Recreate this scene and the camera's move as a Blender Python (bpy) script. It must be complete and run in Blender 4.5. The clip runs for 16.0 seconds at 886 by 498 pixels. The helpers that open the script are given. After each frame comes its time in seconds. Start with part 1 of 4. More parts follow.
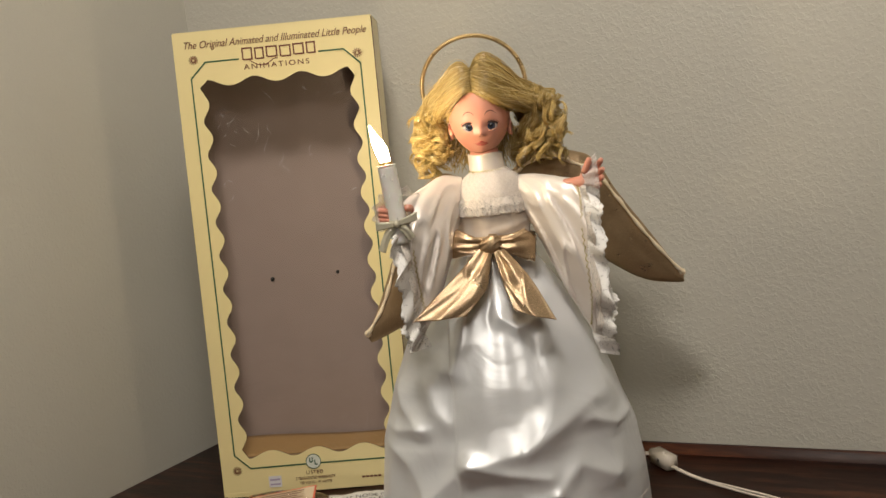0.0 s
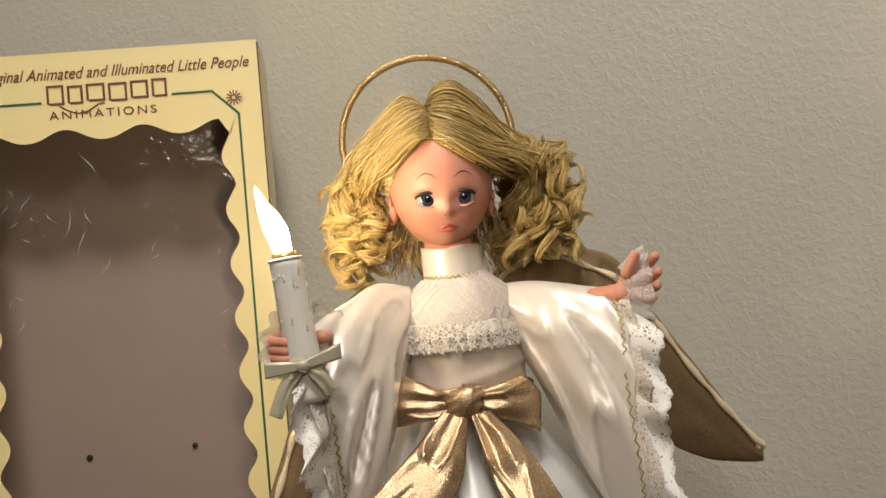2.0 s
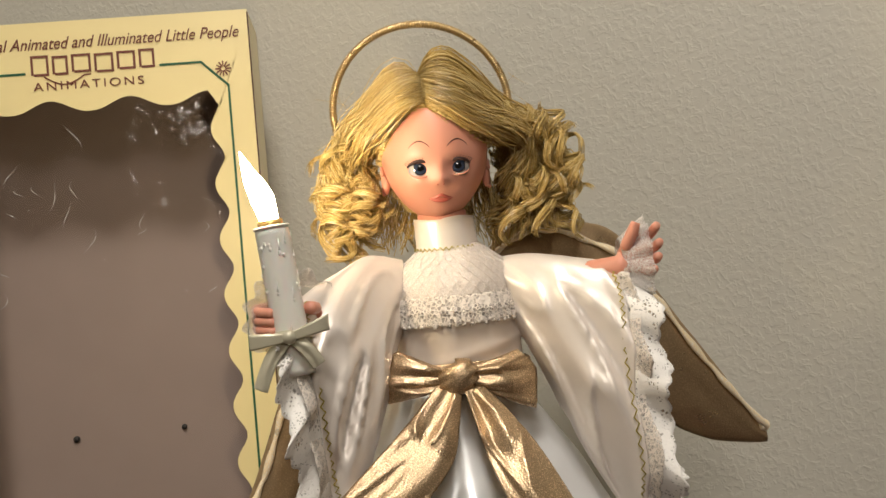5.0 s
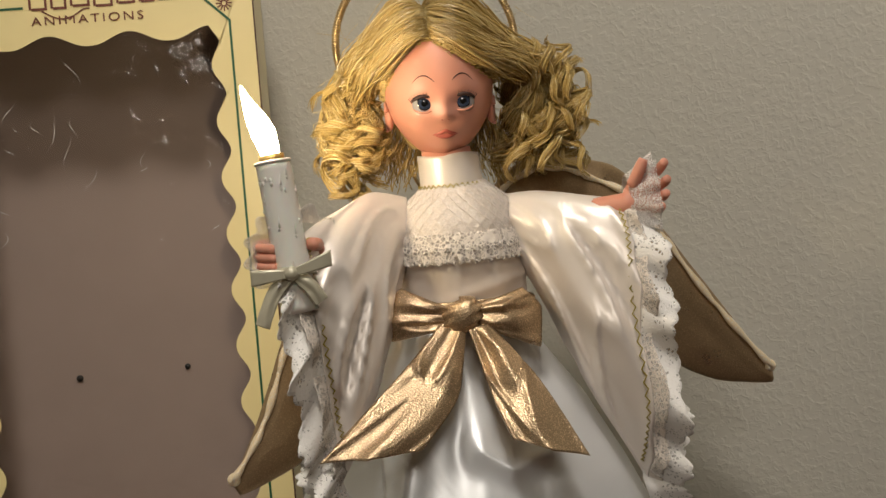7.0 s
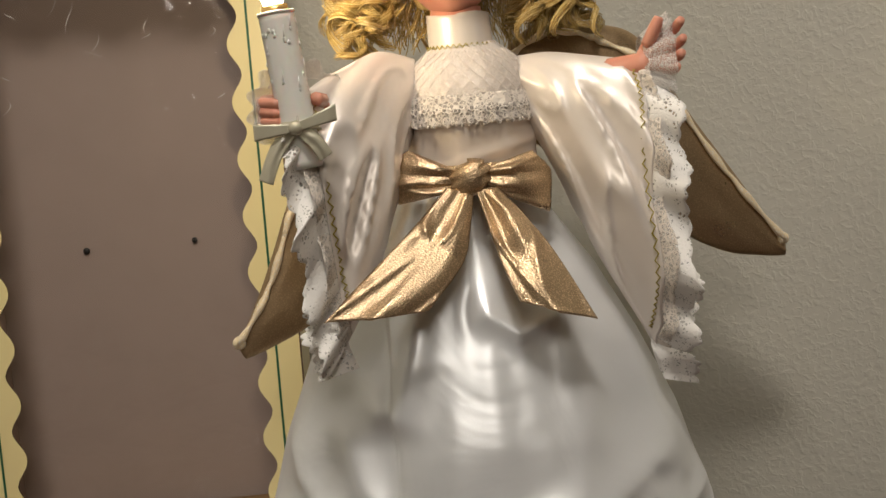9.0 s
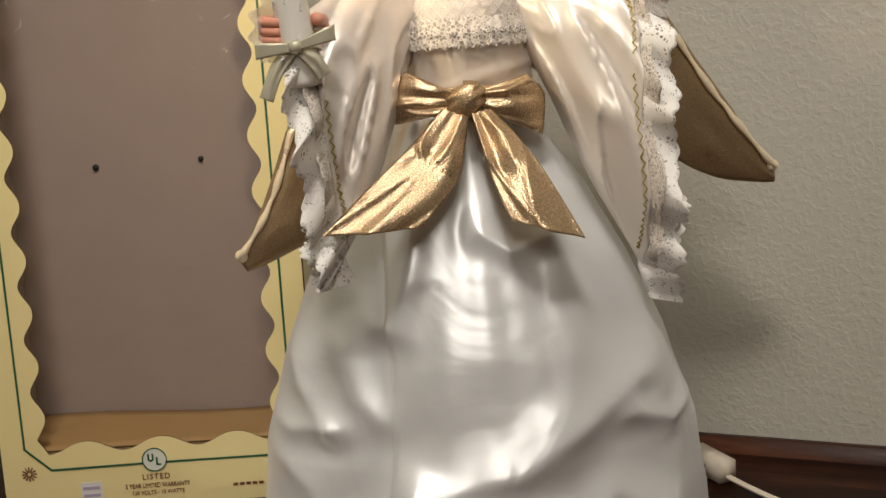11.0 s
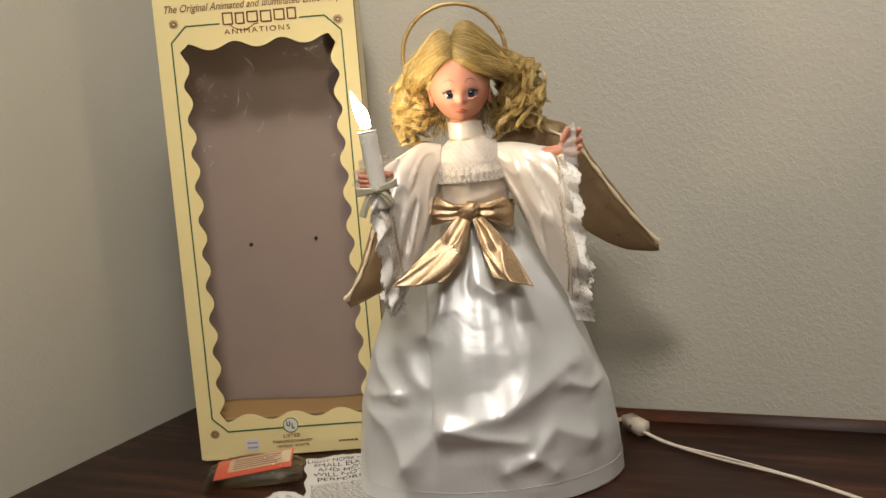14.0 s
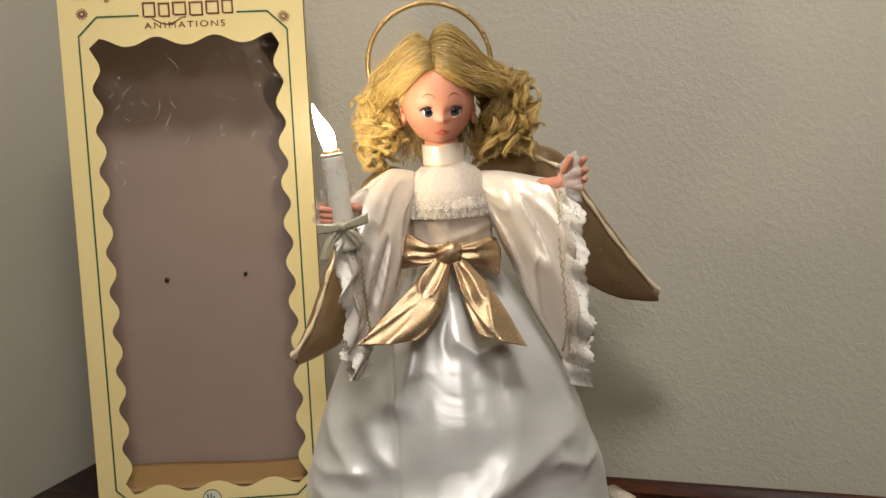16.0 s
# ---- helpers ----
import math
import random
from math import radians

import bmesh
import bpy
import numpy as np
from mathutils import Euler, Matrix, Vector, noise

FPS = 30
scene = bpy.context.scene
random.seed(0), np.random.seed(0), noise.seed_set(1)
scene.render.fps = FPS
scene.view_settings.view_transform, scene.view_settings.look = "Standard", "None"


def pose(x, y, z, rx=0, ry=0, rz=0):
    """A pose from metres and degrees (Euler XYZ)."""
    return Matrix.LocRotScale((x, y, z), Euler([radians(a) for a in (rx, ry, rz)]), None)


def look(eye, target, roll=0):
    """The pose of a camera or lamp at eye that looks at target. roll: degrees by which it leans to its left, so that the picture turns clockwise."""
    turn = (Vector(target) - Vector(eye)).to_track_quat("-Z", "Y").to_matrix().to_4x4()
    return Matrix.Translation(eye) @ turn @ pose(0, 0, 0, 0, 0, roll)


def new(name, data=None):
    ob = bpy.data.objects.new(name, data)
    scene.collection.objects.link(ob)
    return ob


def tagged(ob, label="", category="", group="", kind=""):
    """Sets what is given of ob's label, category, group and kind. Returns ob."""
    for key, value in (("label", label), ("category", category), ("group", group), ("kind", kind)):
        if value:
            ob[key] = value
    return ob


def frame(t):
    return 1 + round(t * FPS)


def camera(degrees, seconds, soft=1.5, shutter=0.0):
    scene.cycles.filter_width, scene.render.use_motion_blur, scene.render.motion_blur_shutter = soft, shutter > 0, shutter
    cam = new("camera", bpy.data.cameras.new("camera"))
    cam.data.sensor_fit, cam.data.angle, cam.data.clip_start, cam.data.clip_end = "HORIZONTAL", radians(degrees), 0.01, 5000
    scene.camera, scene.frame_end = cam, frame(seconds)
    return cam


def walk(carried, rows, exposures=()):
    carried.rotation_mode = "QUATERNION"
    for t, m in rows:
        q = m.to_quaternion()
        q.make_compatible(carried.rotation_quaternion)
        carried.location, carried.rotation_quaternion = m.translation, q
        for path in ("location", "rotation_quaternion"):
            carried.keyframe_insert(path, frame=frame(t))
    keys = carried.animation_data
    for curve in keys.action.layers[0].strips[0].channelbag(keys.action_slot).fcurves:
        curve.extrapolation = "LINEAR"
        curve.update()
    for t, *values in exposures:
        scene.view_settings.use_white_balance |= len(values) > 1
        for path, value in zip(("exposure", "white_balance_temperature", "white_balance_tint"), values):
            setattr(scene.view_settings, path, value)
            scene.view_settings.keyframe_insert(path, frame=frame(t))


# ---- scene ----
cam = camera(42.6, 16.0)
PATH = [
    (0, (0.519, -1.15, 0.469), (-0.433, 0.59, 0.207), -6.5),
    (0.2, (0.469, -1.025, 0.43), (-0.499, 0.712, 0.214), -6.1),
    (0.5, (0.294, -0.862, 0.435), (-0.528, 0.948, 0.224), -6.0),
    (1, (0.269, -0.803, 0.427), (-0.53, 1.024, 0.264), -5.8),
    (1.5, (0.248, -0.753, 0.413), (-0.514, 1.096, 0.369), -5.7),
    (2, (0.241, -0.725, 0.412), (-0.489, 1.137, 0.391), -5.8),
    (2.5, (0.236, -0.711, 0.407), (-0.494, 1.151, 0.4), -5.8),
    (3, (0.236, -0.711, 0.409), (-0.496, 1.151, 0.396), -5.8),
    (3.5, (0.235, -0.71, 0.41), (-0.495, 1.152, 0.39), -5.7),
    (5.8, (0.237, -0.697, 0.392), (-0.506, 1.159, 0.341), -5.7),
    (6, (0.237, -0.696, 0.394), (-0.51, 1.158, 0.319), -5.7),
    (6.5, (0.236, -0.695, 0.392), (-0.515, 1.156, 0.282), -5.6),
    (7, (0.233, -0.694, 0.391), (-0.517, 1.156, 0.269), -5.6),
    (7.5, (0.233, -0.691, 0.388), (-0.523, 1.157, 0.258), -5.7),
    (8, (0.232, -0.688, 0.383), (-0.527, 1.158, 0.247), -5.6),
    (8.5, (0.23, -0.684, 0.377), (-0.542, 1.147, 0.148), -5.4),
    (9, (0.23, -0.685, 0.364), (-0.549, 1.136, 0.083), -5.2),
    (9.5, (0.23, -0.688, 0.359), (-0.55, 1.124, 0.029), -4.9),
    (10, (0.229, -0.692, 0.352), (-0.548, 1.116, -0.006), -4.4),
    (10.2, (0.23, -0.691, 0.349), (-0.55, 1.113, -0.018), -4.2),
    (12.3, (0.379, -0.903, 0.412), (-0.495, 0.848, -0.004), -5.7),
    (12.5, (0.417, -0.972, 0.423), (-0.479, 0.77, 0.019), -5.7),
    (13, (0.506, -1.154, 0.459), (-0.393, 0.595, 0.095), -5.6),
    (13.5, (0.521, -1.165, 0.469), (-0.389, 0.586, 0.143), -5.7),
    (14, (0.519, -1.165, 0.466), (-0.392, 0.588, 0.15), -5.7),
    (14.5, (0.507, -1.156, 0.467), (-0.395, 0.6, 0.15), -5.8),
    (15, (0.475, -1.109, 0.461), (-0.427, 0.65, 0.154), -5.4),
    (15.5, (0.41, -1.063, 0.464), (-0.444, 0.719, 0.152), -4.0),
    (16, (0.349, -1.009, 0.473), (-0.368, 0.831, 0.159), -3.5),
]
walk(cam, [(t, look(*p)) for t, *p in PATH],
     [(0.0, 0.02), (1.0, -0.04), (3.5, 0.06), (6.0, -0.02), (6.6, -0.22), (7.5, -0.32), (9.5, -0.1), (12.5, 0.08), (14.5, 0.12), (16.0, 0.02)])

# ---- light ----
sky = bpy.data.worlds.new("room_air")
scene.world = sky
sky.use_nodes = True
sky.node_tree.nodes["Background"].inputs[0].default_value = (1.0, 0.86, 0.7, 1)
sky.node_tree.nodes["Background"].inputs[1].default_value = 0.02
KEY = 24.0
SIDE = 8.5
FLAME = 210.0


def area_lamp(name, eye, target, size, watts, colour):
    data = bpy.data.lights.new(name, "AREA")
    data.shape, data.size, data.energy, data.color = "DISK", size, watts, colour
    ob = new(name, data)
    ob.matrix_world = look(eye, target)
    return ob


area_lamp("ceiling_lamp_light", (0.24, -0.74, 1.62), (0.30, 0.10, 0.20), 0.38, KEY, (1.0, 0.92, 0.83))
# added fill from the right front, to lift the wall and soften shadows
area_lamp("right_fill_light", (0.85, -1.98, 1.46), (0.2, 0.1, 0.15), 0.50, SIDE, (1.0, 0.925, 0.84))


# ---- materials ----
class Mat:
    """A node material with short calls."""

    def __init__(self, name, **settings):
        self.m = bpy.data.materials.new(name)
        self.m.use_nodes = True
        self.t = self.m.node_tree
        self.p = self.t.nodes["Principled BSDF"]
        for key, value in settings.items():
            self.set(key, value)

    def set(self, key, value):
        key = {"base": "Base Color", "rough": "Roughness", "metal": "Metallic", "spec": "Specular IOR Level", "sheen": "Sheen Weight",
               "coat": "Coat Weight", "aniso": "Anisotropic", "sss": "Subsurface Weight", "sss_scale": "Subsurface Scale",
               "emit": "Emission Color", "power": "Emission Strength", "trans": "Transmission Weight", "alpha": "Alpha",
               "coat_rough": "Coat Roughness", "sheen_rough": "Sheen Roughness"}[key]
        if isinstance(value, (tuple, list)) and len(value) == 3:
            value = (*value, 1)
        if hasattr(value, "is_linked"):
            self.t.links.new(value, self.p.inputs[key])
        else:
            self.p.inputs[key].default_value = value

    def node(self, kind, **inputs):
        n = self.t.nodes.new(kind)
        for key, value in inputs.items():
            self.feed(n, key.replace("_", " "), value)
        return n

    def feed(self, n, key, value):
        sock = n.inputs[int(key)] if key.isdigit() else n.inputs[key]
        if hasattr(value, "is_linked"):
            self.t.links.new(value, sock)
        else:
            sock.default_value = value

    def coords(self, scale=(1, 1, 1), kind="Object"):
        c = self.node("ShaderNodeTexCoord")
        m = self.node("ShaderNodeMapping")
        self.t.links.new(c.outputs[kind], m.inputs["Vector"])
        m.inputs["Scale"].default_value = scale
        return m.outputs["Vector"]

    def noise(self, scale, detail=4.0, rough=0.55, vector=None, distortion=0.0):
        n = self.node("ShaderNodeTexNoise", Scale=scale, Detail=detail, Roughness=rough, Distortion=distortion)
        self.t.links.new(vector or self.coords(), n.inputs["Vector"])
        return n.outputs["Fac"]

    def voronoi(self, scale, feature="F1", vector=None):
        n = self.node("ShaderNodeTexVoronoi", Scale=scale)
        n.feature = feature
        self.t.links.new(vector or self.coords(), n.inputs["Vector"])
        return n.outputs["Distance"]

    def ramp(self, fac, *stops):
        n = self.node("ShaderNodeValToRGB")
        self.t.links.new(fac, n.inputs[0])
        els = n.color_ramp.elements
        while len(els) < len(stops):
            els.new(0.5)
        for e, (at, c) in zip(els, stops):
            e.position = at
            e.color = (c, c, c, 1) if isinstance(c, (int, float)) else (*c, 1)
        return n.outputs["Color"]

    def math(self, op, a, b=0.0):
        n = self.node("ShaderNodeMath")
        n.operation = op
        self.feed(n, "0", a)
        self.feed(n, "1", b)
        return n.outputs[0]

    def mix(self, fac, a, b):
        n = self.node("ShaderNodeMix")
        n.data_type = "RGBA"
        for sock, value in ((n.inputs[0], fac), (n.inputs[6], a), (n.inputs[7], b)):
            if hasattr(value, "is_linked"):
                self.t.links.new(value, sock)
            else:
                sock.default_value = (*value, 1) if isinstance(value, tuple) and len(value) == 3 else value
        return n.outputs[2]

    def bump(self, height, strength=0.5, distance=0.001):
        n = self.node("ShaderNodeBump", Strength=strength, Distance=distance)
        self.t.links.new(height, n.inputs["Height"])
        for link in list(self.p.inputs["Normal"].links):
            self.t.links.new(link.from_socket, n.inputs["Normal"])
        self.t.links.new(n.outputs[0], self.p.inputs["Normal"])
        return self

    def veil(self, cover):
        """Lets light through where cover is 0."""
        clear = self.node("ShaderNodeBsdfTransparent")
        both = self.node("ShaderNodeMixShader")
        self.t.links.new(cover, both.inputs[0])
        self.t.links.new(clear.outputs[0], both.inputs[1])
        self.t.links.new(self.p.outputs[0], both.inputs[2])
        self.t.links.new(both.outputs[0], self.t.nodes["Material Output"].inputs[0])
        return self


def paint_wall():
    k = Mat("orange_peel_paint", rough=0.62, spec=0.35)
    k.set("base", k.mix(k.noise(3.0, 3), (0.50, 0.485, 0.42), (0.575, 0.555, 0.485)))
    lumps = k.ramp(k.noise(190, 2.5, 0.5, distortion=0.6), (0.42, 0.0), (0.68, 1.0))
    k.bump(lumps, 0.40, 0.0010)
    k.bump(k.noise(42, 3), 0.12, 0.003)
    return k.m


def dark_wood():
    k = Mat("dark_stained_wood", spec=0.18)
    v = k.coords((1.3, 14, 14))
    grain = k.noise(3.2, 7, 0.65, v, 0.6)
    fine = k.noise(20, 4, 0.6, k.coords((2, 60, 20)))
    tone = k.ramp(grain, (0.32, (0.008, 0.0035, 0.0022)), (0.5, (0.052, 0.0165, 0.0080)), (0.68, (0.170, 0.056, 0.024)))
    k.set("base", k.mix(k.ramp(fine, (0.35, 0.0), (0.7, 0.55)), tone, (0.022, 0.011, 0.008)))
    k.set("rough", k.math("ADD", k.math("MULTIPLY", fine, 0.25), 0.30))
    k.bump(fine, 0.15, 0.0006)
    return k.m


def satin(name, base, rough=0.33, metal=0.34, crumple=0.10):
    k = Mat(name, rough=rough, metal=metal, sheen=0.15, spec=0.6)
    k.set("base", k.mix(k.noise(14, 3), base, tuple(c * 0.93 for c in base)))
    k.bump(k.noise(1500, 1, 0.5, k.coords((1, 1, 0.25))), 0.06, 0.0003)
    k.bump(k.noise(13, 3, 0.45, k.coords((1, 1, 0.75)), 1.6), crumple, 0.010)
    return k.m


def lame(name, base, glitter=1.0, metal=0.85):
    k = Mat(name, metal=metal)
    cells = k.voronoi(950)
    spark = k.ramp(k.noise(1300, 2, 0.7), (0.50, 0.0), (0.66, 1.0))
    k.set("base", k.mix(k.math("MULTIPLY", spark, 0.85 * glitter), base, tuple(min(1, c * 2.1) for c in base)))
    k.set("rough", k.ramp(k.noise(60, 3), (0.3, 0.26), (0.7, 0.42)))
    k.bump(cells, 0.6 * glitter, 0.0004)
    k.bump(k.noise(90, 3), 0.25, 0.0016)
    return k.m


def lace(name, scale, base=(0.84, 0.82, 0.77), solid=0.53, net=0.1):
    k = Mat(name, base=base, rough=0.75, sheen=0.2)
    threads = k.ramp(k.voronoi(scale, "DISTANCE_TO_EDGE"), (net, 1.0), (net + 0.06, 0.0))
    motif = k.ramp(k.noise(scale * 0.22, 2, 0.5, distortion=1.5), (solid - 0.02, 0.0), (solid + 0.03, 1.0))
    k.bump(threads, 0.5, 0.0006)
    return k.veil(k.math("MAXIMUM", k.math("MAXIMUM", threads, motif), 0.12)).m


def hair():
    k = Mat("golden_doll_hair", spec=1.0, rough=0.24, sheen=0.05)
    g = k.node("ShaderNodeNewGeometry").outputs["Random Per Island"]
    tone = k.ramp(g, (0.0, (0.44, 0.29, 0.075)), (0.5, (0.60, 0.43, 0.14)), (1.0, (0.76, 0.59, 0.26)))
    k.set("base", k.mix(k.ramp(k.noise(300, 3, 0.6), (0.45, 0.0), (0.85, 0.35)), tone, (0.24, 0.14, 0.03)))
    k.bump(k.noise(900, 3, 0.6, k.coords((1, 1, 0.2))), 0.5, 0.0008)
    return k.m


def skin():
    k = Mat("doll_vinyl", rough=0.42, spec=0.4, sss=0.12, sss_scale=0.004)
    k.p.inputs["Subsurface Radius"].default_value = (1.0, 0.4, 0.25)
    k.set("base", k.mix(k.noise(30, 2), (0.66, 0.295, 0.205), (0.70, 0.33, 0.235)))
    return k.m


def card(name, base, rough=0.45, dark=0.9, coat=0.0):
    k = Mat(name, rough=rough, coat=coat, coat_rough=0.25)
    k.set("base", k.mix(k.noise(25, 4), base, tuple(c * dark for c in base)))
    k.bump(k.noise(18, 2), 0.15, 0.003)
    return k.m


def film_sheet():
    """Crumpled clear window film: see-through, with gloss at its creases."""
    m = bpy.data.materials.new("clear_window_film")
    m.use_nodes = True
    t = m.node_tree
    t.nodes.clear()
    out, both = t.nodes.new("ShaderNodeOutputMaterial"), t.nodes.new("ShaderNodeMixShader")
    clear, gloss, fres, bump = (t.nodes.new("ShaderNode" + n) for n in ("BsdfTransparent", "BsdfGlossy", "Fresnel", "Bump"))
    co, n1, n2, add = (t.nodes.new("ShaderNode" + n) for n in ("TexCoord", "TexNoise", "TexNoise", "Math"))
    clear.inputs[0].default_value = (0.93, 0.91, 0.90, 1)
    gloss.inputs["Roughness"].default_value = 0.06
    fres.inputs[0].default_value = 1.45
    n1.inputs["Scale"].default_value, n1.inputs["Detail"].default_value = 36, 3.0
    n2.inputs["Scale"].default_value, n2.inputs["Detail"].default_value, n2.inputs["Distortion"].default_value = 55, 2, 2.0
    bump.inputs["Strength"].default_value, bump.inputs["Distance"].default_value = 0.55, 0.006
    mul = t.nodes.new("ShaderNodeMath")
    mul.operation = "MULTIPLY"
    mul.inputs[1].default_value = 0.22
    for n in (n1, n2):
        t.links.new(co.outputs["Object"], n.inputs["Vector"])
    t.links.new(n2.outputs["Fac"], mul.inputs[0])
    t.links.new(n1.outputs["Fac"], add.inputs[0])
    t.links.new(mul.outputs[0], add.inputs[1])
    t.links.new(add.outputs[0], bump.inputs["Height"])
    t.links.new(bump.outputs[0], gloss.inputs["Normal"])
    t.links.new(bump.outputs[0], fres.inputs["Normal"])
    t.links.new(fres.outputs[0], both.inputs[0])
    t.links.new(clear.outputs[0], both.inputs[1])
    t.links.new(gloss.outputs[0], both.inputs[2])
    t.links.new(both.outputs[0], out.inputs[0])
    return m


def plain(name, base, rough=0.5, **more):
    k = Mat(name, rough=rough, **more)
    k.set("base", k.mix(k.noise(60, 3), base, tuple(c * 0.9 for c in base)))
    return k.m


WALL = paint_wall()
WOOD = dark_wood()
SATIN = satin("white_satin", (0.88, 0.90, 0.91), 0.36, 0.40, 0.20)
SATIN_SOFT = satin("soft_ivory_satin", (0.80, 0.72, 0.64), 0.5, 0.12)
SATIN_CREAM = satin("ivory_satin", (0.86, 0.79, 0.72), 0.38, 0.28)
LAME = lame("gold_lame", (0.49, 0.36, 0.225))
LAME_DARK = lame("wing_gold_lame", (0.38, 0.27, 0.155), 0.45, 0.75)
PIPING = lame("gold_piping", (0.95, 0.78, 0.50), 1.0, 0.25)
CORD_GOLD = lame("gold_cord", (0.50, 0.36, 0.18))
LACE = lace("white_lace", 440, (0.92, 0.90, 0.86), 0.46, 0.19)
LACE_DENSE = lace("dense_lace", 420, base=(0.74, 0.68, 0.61), solid=0.56, net=0.10)
TULLE = lace("sheer_netting", 900, base=(0.84, 0.80, 0.76), solid=0.80, net=0.035)
THREAD = plain("gold_thread", (0.45, 0.36, 0.05), 0.4, metal=0.5)
HAIR, SKIN = hair(), skin()
LIP = plain("coral_lip_paint", (0.58, 0.14, 0.10), 0.4)
BROW = plain("brown_brow_paint", (0.045, 0.018, 0.012), 0.6)
EYE_WHITE = plain("eye_white", (0.38, 0.36, 0.36), 0.12, coat=0.6)
IRIS = plain("slate_blue_iris", (0.032, 0.045, 0.080), 0.1, coat=1.0)
PUPIL = plain("black_pupil", (0.004, 0.004, 0.005), 0.08, coat=1.0)
CARD = card("pale_yellow_card", (0.83, 0.71, 0.36), 0.36, 0.95, 0.3)
CARD_EDGE = card("brown_card_edge", (0.10, 0.045, 0.02), 0.6)
CARD_IN = card("grey_inner_card", (0.37, 0.295, 0.26), 0.7, 0.85)
CARD_FLOOR = card("kraft_card", (0.40, 0.25, 0.10), 0.7, 0.85)
GREEN = plain("green_ink", (0.012, 0.10, 0.045), 0.5)
INK = plain("brown_ink", (0.16, 0.045, 0.025), 0.5)
INK_BLACK = plain("black_ink", (0.02, 0.02, 0.02), 0.6)
PALE = plain("pale_ink_disc", (0.72, 0.74, 0.66), 0.5)
STICKER = plain("white_sticker", (0.74, 0.72, 0.74), 0.5)
VIOLET = plain("violet_ink", (0.42, 0.36, 0.48), 0.5)
BLUE = plain("blue_ink", (0.05, 0.16, 0.42), 0.5)
FILM = film_sheet()
FILM_GLINT = plain("white_film_glint", (0.75, 0.73, 0.72), 0.15, coat=1.0)
PAPER = card("thin_printed_paper", (0.66, 0.64, 0.60), 0.75, 0.92)
RED = plain("orange_red_label", (0.68, 0.13, 0.07), 0.45)
BUFF = plain("buff_label", (0.62, 0.50, 0.33), 0.5)
CABLE = plain("ivory_plastic", (0.74, 0.66, 0.55), 0.4)
CANDLE = plain("ivory_candle_plastic", (0.80, 0.78, 0.72), 0.35, sss=0.1, sss_scale=0.004)
RIBBON = satin("pale_sage_ribbon", (0.56, 0.53, 0.40), 0.4, 0.3)
BRASS = plain("brass_socket", (0.6, 0.4, 0.15), 0.3, metal=0.9)
FLAME_GLASS = Mat("lit_flame_bulb", base=(1, 0.9, 0.75), emit=(1.0, 0.80, 0.52), power=FLAME).m
LAMP_GLASS = Mat("lit_lamp_glass", base=(1, 0.9, 0.75), emit=(1.0, 0.80, 0.58), power=1.0).m
CEIL = plain("ceiling_paint", (0.62, 0.58, 0.50), 0.8)
CARPET = card("beige_carpet", (0.36, 0.29, 0.22), 0.95, 0.8)
ROOM_WALL = card("room_paint", (0.42, 0.37, 0.30), 0.7)


# ---- building blocks ----
def finish(bm, name, mats, smooth=True):
    bmesh.ops.recalc_face_normals(bm, faces=bm.faces)
    me = bpy.data.meshes.new(name)
    bm.to_mesh(me)
    bm.free()
    for m in mats if isinstance(mats, (list, tuple)) else [mats]:
        me.materials.append(m)
    if smooth:
        me.polygons.foreach_set("use_smooth", [True] * len(me.polygons))
    return me


def part(name, bm, material, parent=None, label="", smooth=True):
    ob = new(name, finish(bm, name, material, smooth))
    ob.parent = parent
    return tagged(ob, label)


def thing(name, m, label, category, group=""):
    ob = new(name)
    ob.empty_display_size = 0.02
    ob.matrix_world = m
    return tagged(ob, label, category, group)


def box_into(bm, x0, x1, y0, y1, z0, z1, mat=0, bevel=0.0):
    made = bmesh.ops.create_cube(bm, size=1, matrix=Matrix.Translation(((x0 + x1) / 2, (y0 + y1) / 2, (z0 + z1) / 2)) @ Matrix.Diagonal((x1 - x0, y1 - y0, z1 - z0, 1)))
    faces = {f for v in made["verts"] for f in v.link_faces}
    for f in faces:
        f.material_index = mat
    if bevel:
        bmesh.ops.bevel(bm, geom=list({e for f in faces for e in f.edges}), offset=bevel, segments=2, affect="EDGES")


def tube(bm, pts, radius, seg=8, mat=0, flat=1.0, cap=True):
    """A tube along pts; radius is a number or a function of 0..1; flat squeezes one axis."""
    pts = [Vector(p) for p in pts]
    n, rings, side = len(pts), [], None
    for i, p in enumerate(pts):
        d = (pts[min(i + 1, n - 1)] - pts[max(i - 1, 0)])
        d = d.normalized() if d.length > 1e-9 else Vector((0, 0, 1))
        if side is None:
            side = d.orthogonal().normalized()
        side = (side - d * side.dot(d)).normalized()
        up = d.cross(side)
        r = radius(i / (n - 1)) if callable(radius) else radius
        rings.append([bm.verts.new(p + side * (r * math.cos(a)) + up * (r * flat * math.sin(a))) for a in (2 * math.pi * k / seg for k in range(seg))])
    for a, b in zip(rings, rings[1:]):
        for k in range(seg):
            bm.faces.new((a[k], a[(k + 1) % seg], b[(k + 1) % seg], b[k])).material_index = mat
    if cap:
        for ring in (rings[0][::-1], rings[-1]):
            bm.faces.new(ring).material_index = mat


def sheet(bm, f, nu, nv, wrap=False, mat=0):
    """A grid of f(u, v), u and v from 0 to 1; wrap closes it in u."""
    rows = [[bm.verts.new(f(i / nu, j / nv)) for i in range(nu + (0 if wrap else 1))] for j in range(nv + 1)]
    for a, b in zip(rows, rows[1:]):
        m = len(a)
